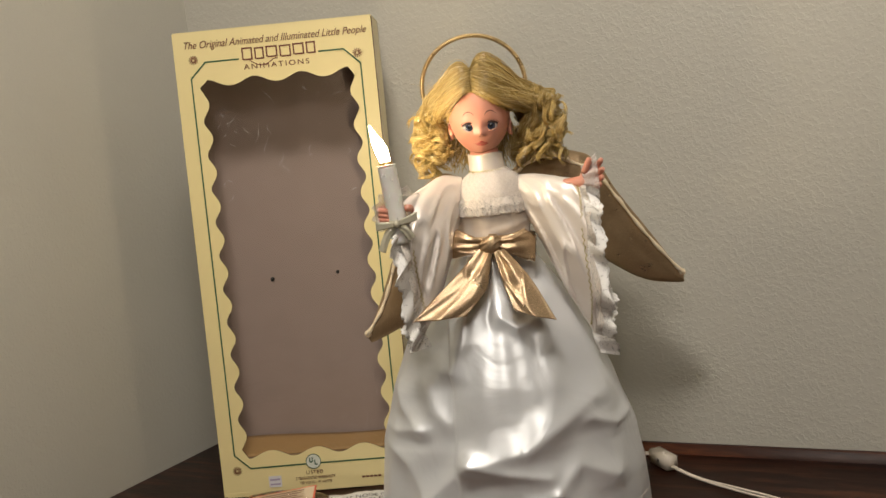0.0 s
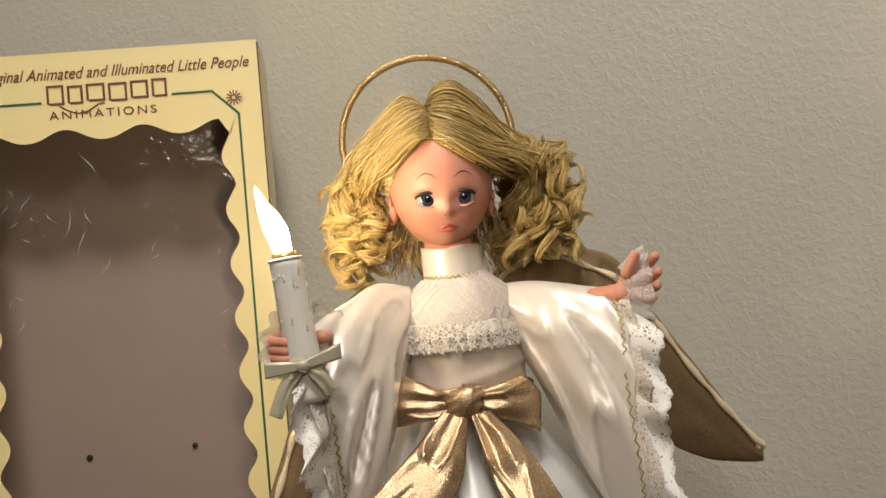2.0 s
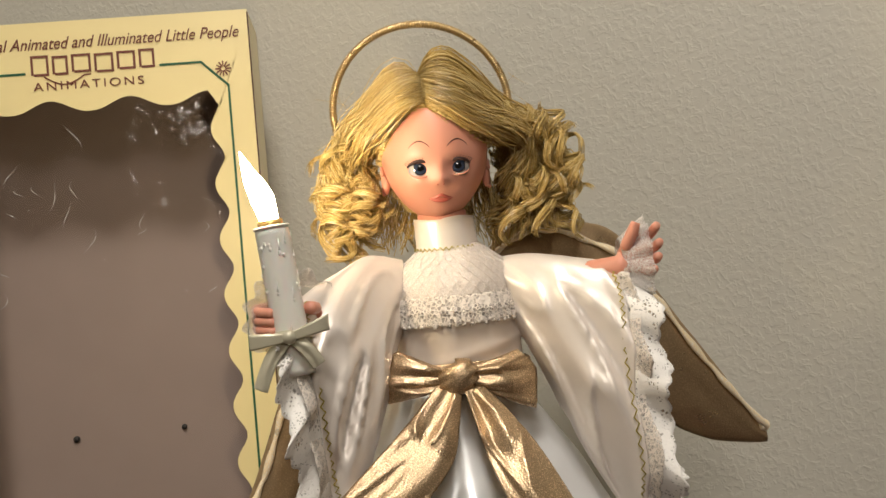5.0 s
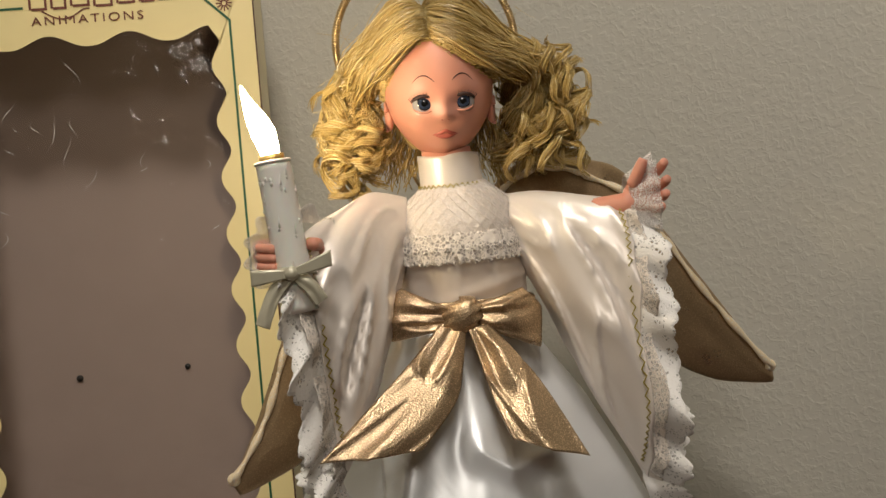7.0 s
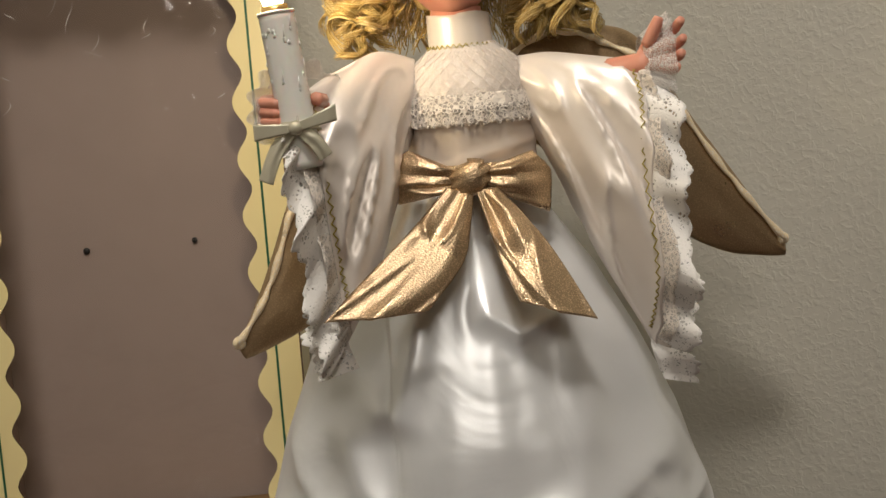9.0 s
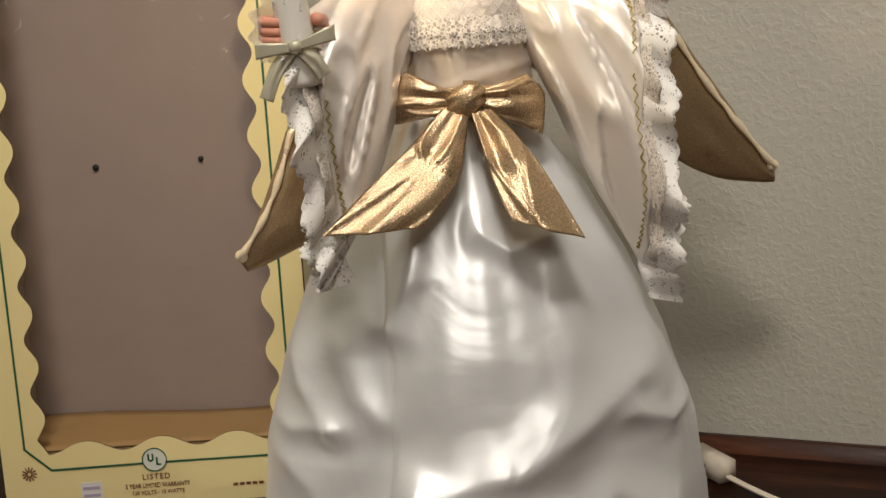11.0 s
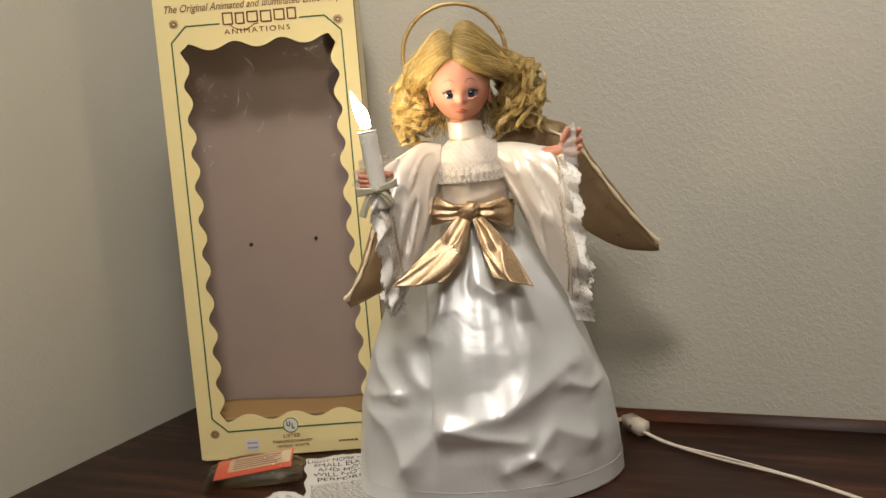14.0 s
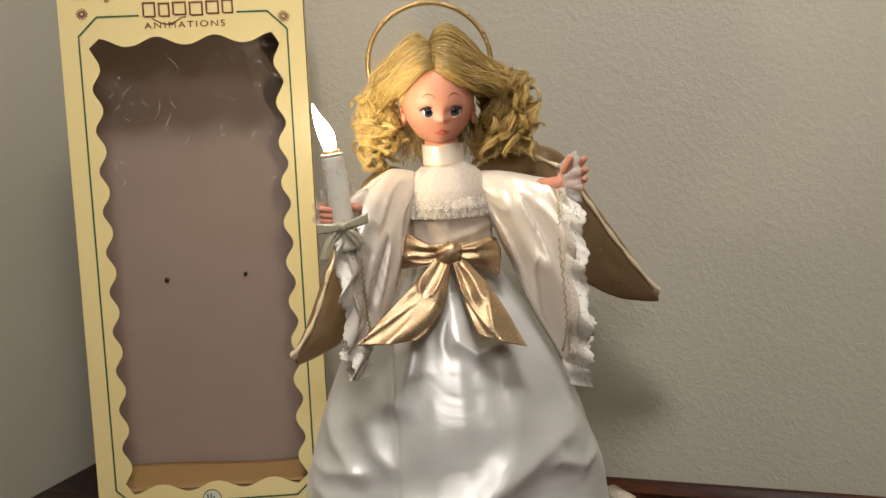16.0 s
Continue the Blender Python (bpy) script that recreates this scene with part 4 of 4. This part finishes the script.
        o = (p - mid).normalized()
        return p + Vector((0.016 * v, 0, 0)) + o * (0.010 * v + 0.0025 * math.sin(u * 75) * v)

    sheet(bm, cuff, 160, 6)
    thicken(part("sheer_cuff", bm, TULLE, t, "sheer white netting cuff"), 0.2)
    bm = bmesh.new()
    ring2 = [Vector((-0.0780 + 0.016 * math.cos(a), -0.079 + 0.012 * math.cos(a), 0.3600 + 0.0150 * math.sin(a))) for a in (6.2832 * k / 24 for k in range(25))]
    mid2 = Vector((-0.0780, -0.079, 0.3600))

    def cuff2(u, v):
        k = u * 24
        i = min(int(k), 23)
        p = ring2[i].lerp(ring2[i + 1], k - i)
        return p + Vector((-0.004, -0.010, 0)) * v + (p - mid2).normalized() * (0.010 * v + 0.0025 * math.sin(u * 75) * v)

    sheet(bm, cuff2, 160, 6)
    thicken(part("sheer_cuff", bm, TULLE, t, "sheer white netting cuff"), 0.2)


build_gown()


def ribbon_sheet(centre, widths, normal, crumple, seed, n=40, m=10):
    """A cloth strip along centre, its half width by widths, with lengthwise folds."""
    pts = curve_through(centre, n + 1)

    def f(u, v):
        i = min(int(v * n), n - 1)
        q = v * n - i
        p = pts[i].lerp(pts[i + 1], q)
        d = (pts[i + 1] - pts[i]).normalized()
        side = d.cross(Vector(normal)).normalized()
        w = pick(widths, v)
        x = u * 2 - 1
        deep = crumple * (math.sin(x * 4.2 + seed + 2 * v) * 0.6 + 0.6 * noise.noise((x * 2 + seed, v * 4, 1)) - 0.7 * x * x + 0.5 * ridges(x * 1.8 + seed * 2, v * 2.2, seed))
        return p + side * (x * w) + Vector(normal) * deep

    return f


def build_bow():
    t = thing("sash", DOLL, "gold lame sash tied in a bow at the waist", "sash")
    bm = bmesh.new()

    def waist(u, v):
        a = 6.2832 * u
        r = 0.0415 + 0.0022 * math.sin(v * math.pi) + 0.0009 * math.sin(v * 19 + a * 3)
        return Vector((0.0100 + r * math.sin(a), -0.001 - r * 0.95 * math.cos(a), 0.303 + 0.013 * v + 0.003 * math.cos(a)))

    sheet(bm, waist, 72, 14, True)
    thicken(part("waistband", bm, LAME, t), 1.0)
    # knot
    bm = bmesh.new()
    sheet(bm, lambda u, v: Vector((0.0045 + (0.0135 + 0.0016 * math.sin(5 * 6.28 * v + 3 * 6.28 * u)) * math.cos(math.pi * (v - 0.5)) ** 0.6 * math.cos(6.2832 * u) * 0.95,
                                   -0.0500 - 0.0085 * math.cos(math.pi * (v - 0.5)) ** 0.6 * math.sin(6.2832 * u) - 0.003 * math.sin(9 * u), 0.3115 + 0.0098 * math.sin(math.pi * (v - 0.5)) + 0.002 * math.cos(6.28 * u))), 36, 24, True)
    part("knot", bm, LAME, t)
    # loops: flattened cloth tubes with a creased open end

    def loop(tip, root, depth, seed):
        """tip: top, outer and bottom corner of the open end; root: top and bottom at the knot."""
        top, outer, low = (Vector(p) for p in tip)
        r0, r1 = (Vector(p) for p in root)

        def f(u, v):
            a = 6.2832 * u
            w = 0.5 + 0.5 * math.cos(a)
            end = low.lerp(outer, min(1.0, 2 * w)).lerp(top, max(0.0, 2 * w - 1))
            p = r1.lerp(r0, w).lerp(end, v)
            crease = 0.0013 * math.sin(w * 17 + seed) * math.sin(math.pi * min(1, v * 1.1)) + 0.0022 * ridges(w * 2.4 + seed, v * 1.2, seed)
            open_by = depth * math.sin(math.pi * min(1.0, 0.12 + v * 0.62)) * math.sin(a)
            return p + Vector((0, -open_by - crease - 0.004 * math.sin(math.pi * v), 0.0008 * math.sin(9 * w + seed)))

        return f

    for tip, root, depth, seed in (
            (((-0.0280, -0.041, 0.3300), (-0.0475, -0.036, 0.3160), (-0.0360, -0.044, 0.3000)), ((-0.002, -0.049, 0.3170), (-0.002, -0.050, 0.3060)), 0.0065, 0.4),
            (((0.0425, -0.040, 0.3245), (0.0530, -0.030, 0.3110), (0.0500, -0.040, 0.2875)), ((0.011, -0.049, 0.3175), (0.012, -0.050, 0.3060)), 0.0085, 2.0)):
        bm = bmesh.new()
        sheet(bm, loop(tip, root, depth, seed), 56, 30, True)
        thicken(part("loop", bm, LAME, t, "creased gold lame bow loop"), 0.8)
    # tails: cloth between two edges, cut on the slant

    def tail(edge_a, edge_b, seed):
        a, b = curve_through(edge_a, 41), curve_through(edge_b, 41)

        def f(u, v):
            i = min(int(v * 40), 39)
            q = v * 40 - i
            p = a[i].lerp(a[i + 1], q).lerp(b[i].lerp(b[i + 1], q), u)
            swell = math.sin(math.pi * u)
            deep = 0.0030 * swell + 0.0026 * math.sin(u * 9 + seed + 1.5 * v) * (1 - 0.55 * v) + 0.0024 * noise.noise((u * 2.5 + seed, v * 4, 1)) + 0.0026 * ridges(u * 1.6 + seed * 2, v * 1.8, seed)
            return p + Vector((0, -deep * min(1.0, 0.3 + v * 2), 0))

        return f

    for ea, eb, seed in (
            ([(-0.008, -0.055, 0.3080), (-0.024, -0.066, 0.2930), (-0.040, -0.077, 0.2800), (-0.0800, -0.103, 0.2475)],
             [(0.006, -0.057, 0.3030), (0.002, -0.068, 0.2850), (-0.004, -0.080, 0.2680), (-0.0250, -0.095, 0.2470)], 0.3),
            ([(0.008, -0.057, 0.3050), (0.013, -0.068, 0.2850), (0.017, -0.079, 0.2680), (0.0250, -0.091, 0.2470)],
             [(0.020, -0.055, 0.3060), (0.036, -0.066, 0.2860), (0.048, -0.076, 0.2680), (0.0660, -0.090, 0.2330)], 1.9)):
        bm = bmesh.new()
        sheet(bm, tail(ea, eb, seed), 28, 60)
        thicken(part("tail", bm, LAME, t, "glittering gold lame bow tail"), 1.2)


build_bow()


def build_wings():
    t = thing("wings", DOLL, "padded gold lame angel wings behind the doll", "wings")
    shapes = (
        # leading edge, trailing edge, depth
        ([(0.030, 0.040, 0.376), (0.058, 0.046, 0.398), (0.090, 0.050, 0.398), (0.126, 0.052, 0.384), (0.150, 0.053, 0.343), (0.184, 0.054, 0.291), (0.2150, 0.054, 0.2430)],
         [(0.022, 0.040, 0.338), (0.050, 0.046, 0.325), (0.080, 0.050, 0.305), (0.110, 0.052, 0.284), (0.145, 0.053, 0.256), (0.180, 0.054, 0.2375), (0.2150, 0.054, 0.2330)]),
        ([(-0.020, 0.034, 0.378), (-0.044, 0.030, 0.386), (-0.066, 0.020, 0.372), (-0.089, 0.006, 0.340), (-0.105, -0.006, 0.300), (-0.123, -0.016, 0.256), (-0.1400, -0.022, 0.2230)],
         [(-0.010, 0.034, 0.340), (-0.026, 0.030, 0.330), (-0.042, 0.024, 0.310), (-0.056, 0.014, 0.285), (-0.072, 0.004, 0.256), (-0.098, -0.010, 0.228), (-0.1360, -0.022, 0.2140)]))
    for lead, trail in shapes:
        a, b = curve_through(lead, 61), curve_through(trail, 61)

        def f(u, v, a=a, b=b):
            i = min(int(v * 60), 59)
            p, q = a[i].lerp(a[i + 1], v * 60 - i), b[i].lerp(b[i + 1], v * 60 - i)
            ang = 6.2832 * u
            mid, half = (p + q) / 2, (p - q) / 2
            puff = 0.0105 * (math.sin(math.pi * (0.10 + 0.84 * v)) ** 0.6)
            wrinkle = 1 + 0.16 * noise.noise((math.cos(ang) * 2, v * 9, a[0].x * 50))
            s = math.sin(ang)
            return mid + half * math.cos(ang) + Vector((0, -puff * wrinkle * (abs(s) ** 0.7) * (1 if s > 0 else -1), 0.0012 * noise.noise((v * 14, u * 3, 5))))

        bm = bmesh.new()
        rows = sheet(bm, f, 48, 60, True)
        bm.faces.new(rows[0])
        bm.faces.new(rows[-1])
        wing = part("wing", bm, LAME_DARK, t, "quilted dull gold wing")
        # stitched rim inside the leading edge
        bm = bmesh.new()
        pts = []
        for k in range(70):
            v = 0.06 + 0.93 * k / 69
            bump_at = 0.0012 * (abs(math.sin(v * 21)) > 0.985)
            pts.append(f(0.11 + 0.012 * math.sin(v * 17), v) + Vector((0, -0.0022, bump_at)))
        tube(bm, pts, lambda q: 0.0020 + 0.0006 * math.sin(q * 60), 7)
        part("piping", bm, PIPING, wing, "shiny stitched gold rim")
        bm = bmesh.new()
        ball(bm, f(0.08, 0.985), (0.0042, 0.0042, 0.0042))
        part("tip_bead", bm, PIPING, wing)


build_wings()


def build_halo():
    bm = bmesh.new()
    c, r = Vector((0.0025, 0.030, 0.4785)), Vector((0.0570, 0, 0.0545))
    pts = []
    for k in range(150):
        a = radians(-22 + 240 * k / 149)
        pts.append(c + Vector((r.x * math.cos(a), 0.004 * math.sin(a * 2), r.z * math.sin(a))))
    tube(bm, pts, lambda q: 0.0023, 10)
    # wrapped gold thread
    wrap = []
    for k in range(1500):
        s = k / 1499 * 148
        i = int(s)
        p = pts[i].lerp(pts[i + 1], s - i)
        d = (pts[i + 1] - pts[i]).normalized()
        o = d.cross(Vector((0, 1, 0))).normalized()
        ph = k * 0.55
        wrap.append(p + (o * math.cos(ph) + Vector((0, 1, 0)) * math.sin(ph)) * 0.0024)
    tube(bm, wrap, 0.00042, 4)
    tube(bm, [pts[0], (0.050, 0.032, 0.44), (0.04, 0.034, 0.38), (0.02, 0.036, 0.35)], 0.0012, 6)
    tube(bm, [pts[-1], (-0.030, 0.030, 0.43), (-0.006, 0.034, 0.38), (0.012, 0.036, 0.35)], 0.0012, 6)
    ob = new("halo", finish(bm, "halo", CORD_GOLD))
    ob.matrix_world = DOLL
    tagged(ob, "gold cord halo ring standing behind the hair", "halo")


build_halo()


def build_candle():
    base, top, tip = Vector((-0.0808, -0.102, 0.3290)), Vector((-0.0880, -0.100, 0.4085)), Vector((-0.0995, -0.098, 0.4490))
    t = thing("electric_candle", DOLL, "ivory plastic electric candle with a lit flame bulb and ribbon", "candle")
    bm = bmesh.new()
    pts = [base.lerp(top, k / 20) for k in range(21)]
    tube(bm, pts, lambda q: 0.0095 - 0.0005 * q, 28)
    shaft = part("candle_shaft", bm, CANDLE, t)
    rnd = random.Random(3)
    bm = bmesh.new()
    for k in range(30):
        a, q = rnd.uniform(0, 6.28), 0.90 - rnd.random() ** 2 * 0.40
        p = base.lerp(top, q) + Vector((0.0090 * math.cos(a), 0.0090 * math.sin(a), 0))
        ball(bm, p, (0.0009, 0.0009, 0.0013), 0, None, 10, 8)
        if rnd.random() < 0.5:
            tube(bm, [p, p + Vector((0, 0, 0.007))], lambda s: 0.0008 * (1 - 0.8 * s), 6)
    part("wax_drip", bm, CANDLE, shaft, "raised moulded wax drips")
    bm = bmesh.new()
    d = (top - base).normalized()
    ring = [top + (d.orthogonal().normalized() * math.cos(a) + d.cross(d.orthogonal().normalized()) * math.sin(a)) * 0.0088 for a in (6.2832 * k / 28 for k in range(29))]
    tube(bm, ring, 0.0010, 6)
    part("rim", bm, CANDLE, shaft)
    bm = bmesh.new()
    tube(bm, [top - d * 0.002, top + d * 0.004], 0.0068, 18)
    part("socket", bm, BRASS, t, "brass bulb socket")
    bm = bmesh.new()
    axis = curve_through([top + d * 0.003, top.lerp(tip, 0.40) + Vector((0.0012, 0, 0)), top.lerp(tip, 0.75) + Vector((-0.0006, 0, 0)), tip + Vector((-0.0012, 0, 0.001))], 26)
    prof = ((0, 0.0046), (0.12, 0.0052), (0.32, 0.0064), (0.5, 0.0054), (0.7, 0.0030), (0.88, 0.0013), (1.0, 0.0003))
    tube(bm, axis, lambda q: pick(prof, q), 20)
    part("bulb", bm, FLAME_GLASS, t, "glowing flame-shaped bulb")
    # ribbon tied round the shaft
    at = base.lerp(top, 0.27) + Vector((0, -0.0115, 0))
    bm = bmesh.new()
    ring = [base.lerp(top, 0.27) + Vector((0.0105 * math.sin(a), -0.0105 * math.cos(a), 0.001 * math.cos(a))) for a in (6.2832 * k / 30 for k in range(31))]
    tube(bm, ring, 0.0030, 8, 0, 0.25)
    ribbon = part("ribbon", bm, RIBBON, t, "pale sage satin ribbon bow")
    for sx, dz in ((-1, -0.001), (1, 0.006)):
        bm = bmesh.new()

        def lp(u, v, sx=sx, dz=dz):
            a = 6.2832 * u
            return at + Vector((sx * (0.0105 - 0.0105 * math.cos(a)), -0.0035 * math.sin(a) - 0.001, dz * (0.5 - 0.5 * math.cos(a)) + (v - 0.5) * 0.0085 * (0.45 + 0.55 * (0.5 - 0.5 * math.cos(a)))))

        sheet(bm, lp, 40, 6, True)
        thicken(part("ribbon_loop", bm, RIBBON, ribbon), 0.4)
    for pts, seed in (([at, at + Vector((-0.010, -0.003, -0.010)), at + Vector((-0.0175, -0.004, -0.026))], 0.2), ([at, at + Vector((0.008, -0.003, -0.006)), at + Vector((0.014, -0.002, -0.016))], 1.4)):
        bm = bmesh.new()
        sheet(bm, ribbon_sheet(pts, ((0, 0.0022), (0.4, 0.0038), (1, 0.0038)), (0, -1, 0), 0.0008, seed), 8, 24)
        thicken(part("ribbon_tail", bm, RIBBON, ribbon), 0.4)
    bm = bmesh.new()
    ball(bm, at + Vector((0, -0.002, 0)), (0.0042, 0.0032, 0.0038))
    part("ribbon_knot", bm, RIBBON, ribbon)


build_candle()


# ---- things on the table ----
def paper_sheet(name, corners, label, category, seed, curl, mat=PAPER):
    """A thin crumpled sheet between four corners on the table."""
    a, b, c, d = (Vector((*p, 0.0)) for p in corners)

    def f(u, v):
        p = a.lerp(b, u).lerp(d.lerp(c, u), v)
        edge = min(u, v, 1 - u, 1 - v)
        w = 0.0030 * noise.noise((u * 4 + seed, v * 4, seed)) + 0.0016 * noise.noise((u * 13, v * 11 + seed, 1))
        rag = 0.004 * noise.noise((u * 9 + seed, v * 9, 7)) * max(0, 1 - edge * 14)
        p += Vector((rag, rag * 0.7, 0.0045 + w + curl * (max(0, u - 0.8) ** 2 * 14 + max(0, 0.12 - v) * 0.6)))
        p.z = max(p.z, 0.0012)
        return p

    t = thing(name, Matrix.Identity(4), label, category)
    bm = bmesh.new()
    sheet(bm, f, 50, 40)
    thicken(part("page", bm, mat, t), 0.25)
    return t, f


def lay_words(text, f, u0, u1, v, height, parent, mat=INK_BLACK):
    """Letters that follow a sheet's surface."""
    bm = words(text, 1.0)
    xs, zs = [v_.co.x for v_ in bm.verts], [v_.co.z for v_ in bm.verts]
    x0, x1, zm = min(xs), max(xs), (min(zs) + max(zs)) / 2
    zh = max(zs) - min(zs)
    for w in bm.verts:
        u = u0 + (u1 - u0) * (w.co.x - x0) / (x1 - x0)
        q = v - height * (w.co.z - zm) / zh
        w.co = f(u, q) + Vector((0, 0, 0.0006))
    part("lettering", bm, mat, parent, "", False)


def build_papers():
    t, f = paper_sheet("instruction_leaflet", ((-0.276, -0.056), (-0.170, 0.000), (-0.066, -0.150), (-0.160, -0.240)), "crumpled thin instruction leaflet printed in black", "leaflet", 2.0, 0.012)
    for text, v, u0, u1 in (("LIGHT NOISE IS COMMON", 0.075, 0.02, 0.98), ("SMALL ELECTRICAL", 0.15, 0.08, 0.95), ("AND MOVEMENT", 0.225, 0.12, 0.9), ("WILL NOT AFFECT", 0.30, 0.08, 0.95), ("PERFORMANCE", 0.375, 0.12, 0.9)):
        lay_words(text, f, u0, u1, v, 0.052, t)
    rnd = random.Random(8)
    bm = bmesh.new()
    for k in range(34):
        v = 0.45 + 0.0155 * k
        u = 0.06
        while u < 0.93:
            w = rnd.uniform(0.012, 0.05)
            p = [f(u, v) , f(min(u + w, 0.96), v), f(min(u + w, 0.96), v + 0.0042), f(u, v + 0.0042)]
            bm.faces.new([bm.verts.new(q + Vector((0, 0, 0.0006))) for q in p])
            u += w + 0.018
    part("print_line", bm, INK_BLACK, t, "rows of small print", False)
    # a small puffed paper sachet with crimped ends
    t = thing("paper_sachet", pose(-0.206, -0.200, 0.0, 0, 0, -24), "small white paper desiccant sachet printed in blue, crumpled", "sachet")

    def face(u, v, up=1.0):
        x, y = u * 2 - 1, v * 2 - 1
        e = max(0.0, (1 - x * x) * (1 - y * y)) ** 0.5
        w = 0.0032 * noise.noise((x * 3, y * 3, 1.5)) + 0.0022 * ridges(x * 1.6, y * 2.2, 3.0)
        rag = 0.0022 * noise.noise((x * 6 + 2, y * 6, 4.0))
        crimp = 0.0007 * math.sin(y * 60) * max(0.0, abs(x) - 0.8) * 5
        return Vector((x * 0.050 + rag, y * 0.032 + rag * 0.6, 0.0022 + up * (0.011 * e + w * (0.3 + e)) * (1 if up > 0 else 0) + crimp * (1 - e)))

    bm = bmesh.new()
    sheet(bm, face, 56, 40)
    thicken(part("paper_face", bm, PAPER, t), 0.3)
    bm = bmesh.new()
    sheet(bm, lambda u, v: Vector((u * 0.096 - 0.048, v * 0.060 - 0.030, 0.0010)), 4, 4)
    part("paper_back", bm, PAPER, t)
    bm = bmesh.new()
    rnd = random.Random(4)
    for k in range(4):
        v = 0.36 + 0.10 * k
        u = 0.30
        while u < 0.68:
            w = rnd.uniform(0.02, 0.05)
            p = [face(u, v), face(u + w, v), face(u + w, v + 0.045), face(u, v + 0.045)]
            bm.faces.new([bm.verts.new(q + Vector((0, 0, 0.0007))) for q in p])
            u += w + 0.018
    part("print_line", bm, VIOLET, t, "faded bars of print", False)
    for u0, v0 in ((0.62, 0.10), (0.86, 0.30), (0.30, 0.06)):
        bm = bmesh.new()
        for k in range(3):
            p = [face(u0 + 0.03 * k, v0), face(u0 + 0.03 * k + 0.02, v0), face(u0 + 0.03 * k + 0.02, v0 + 0.09), face(u0 + 0.03 * k, v0 + 0.09)]
            bm.faces.new([bm.verts.new(q + Vector((0, 0, 0.0007))) for q in p])
        part("print_patch", bm, BLUE, t, "blue printed marks", False)


build_papers()


def build_packet():
    t = thing("parts_packet", pose(-0.313, -0.113, 0.0, 0, 0, 28), "small clear plastic packet with an orange-red card inside", "packet")

    def pillow(u, v, sx=0.060, sy=0.036, h=0.0240):
        x, y = u * 2 - 1, v * 2 - 1
        e = max(0.0, (1 - x * x) * (1 - y * y)) ** 0.45
        return x, y, e, sx, sy, h

    bm = bmesh.new()
    box_into(bm, -0.046, 0.048, -0.024, 0.024, 0.0035, 0.0046, 0, 0.0003)
    bm.transform(pose(0, 0, 0.0125, 7, -5, 0))
    part("card", bm, RED, t, "orange-red card", False)
    bm = bmesh.new()
    box_into(bm, -0.030, 0.046, -0.012, 0.020, 0.0050, 0.0054)
    bm.transform(pose(0, 0, 0.0125, 7, -5, 0))
    label = part("label", bm, BUFF, t, "buff printed label", False)
    bm = bmesh.new()
    for k in range(5):
        box_into(bm, -0.024, 0.034 - 0.004 * (k % 3), 0.014 - 0.0055 * k, 0.0155 - 0.0055 * k, 0.0056, 0.0058)
    bm.transform(pose(0, 0, 0.0125, 7, -5, 0))
    part("print_bar", bm, INK, label, "", False)
    bm = bmesh.new()

    def top(u, v):
        x, y, e, sx, sy, h = pillow(u, v)
        return Vector((x * sx + 0.003 * noise.noise((y * 3, x, 2)), y * sy, 0.0022 + h * e + 0.0020 * noise.noise((x * 6, y * 6, 4)) * e))

    def under(u, v):
        x, y, e, sx, sy, h = pillow(u, v)
        return Vector((x * sx + 0.003 * noise.noise((y * 3, x, 2)), y * sy, 0.0010 + 0.0006 * (1 - e)))

    sheet(bm, top, 40, 26)
    sheet(bm, under, 40, 26)
    bag = part("plastic_bag", bm, FILM, t, "clear crinkled plastic bag")
    bag.visible_shadow = False


build_packet()


def build_cord():
    t = thing("power_cord", Matrix.Identity(4), "ivory twin power cord with an inline switch on the table", "cord")
    path = [(0.02, 0.150, 0.003), (0.066, 0.158, 0.004), (0.080, 0.136, 0.008), (0.106, 0.110, 0.006), (0.146, 0.083, 0.003), (0.200, 0.055, 0.003), (0.255, 0.029, 0.003), (0.325, -0.008, 0.003), (0.42, -0.075, 0.003), (0.50, -0.16, 0.003)]
    pts = curve_through(path, 90)
    for s in (-1, 1):
        bm = bmesh.new()
        line = []
        for i, p in enumerate(pts):
            d = (pts[min(i + 1, 89)] - pts[max(i - 1, 0)]).normalized()
            gap = 0.0013 + 0.0024 * max(0.0, math.sin(i * 0.14 + 0.5))
            line.append(p + d.cross(Vector((0, 0, 1))) * s * gap)
        tube(bm, [Vector((p.x, p.y, max(p.z, 0.0022))) for p in line], 0.0014, 8)
        part("cable", bm, CABLE, t)
    bm = bmesh.new()
    box_into(bm, -0.021, 0.021, -0.0080, 0.0080, 0.0, 0.0170, 0, 0.0010)
    bm.transform(pose(0.0905, 0.1240, 0.0015, 0, 0, -44))
    switch = part("switch", bm, CABLE, t, "small ivory inline rocker switch")
    bm = bmesh.new()
    m = pose(0.0905, 0.1240, 0.0015, 0, 0, -44)
    tube(bm, [m @ Vector((0.002, -0.0072, 0.009)), m @ Vector((0.002, -0.0082, 0.009))], 0.0021, 14)
    part("screw", bm, INK_BLACK, switch)
    bm = bmesh.new()
    box_into(bm, -0.008, 0.008, -0.005, 0.005, 0.0165, 0.0178, 0, 0.0006)
    bm.transform(m)
    part("rocker", bm, CABLE, switch)


build_cord()
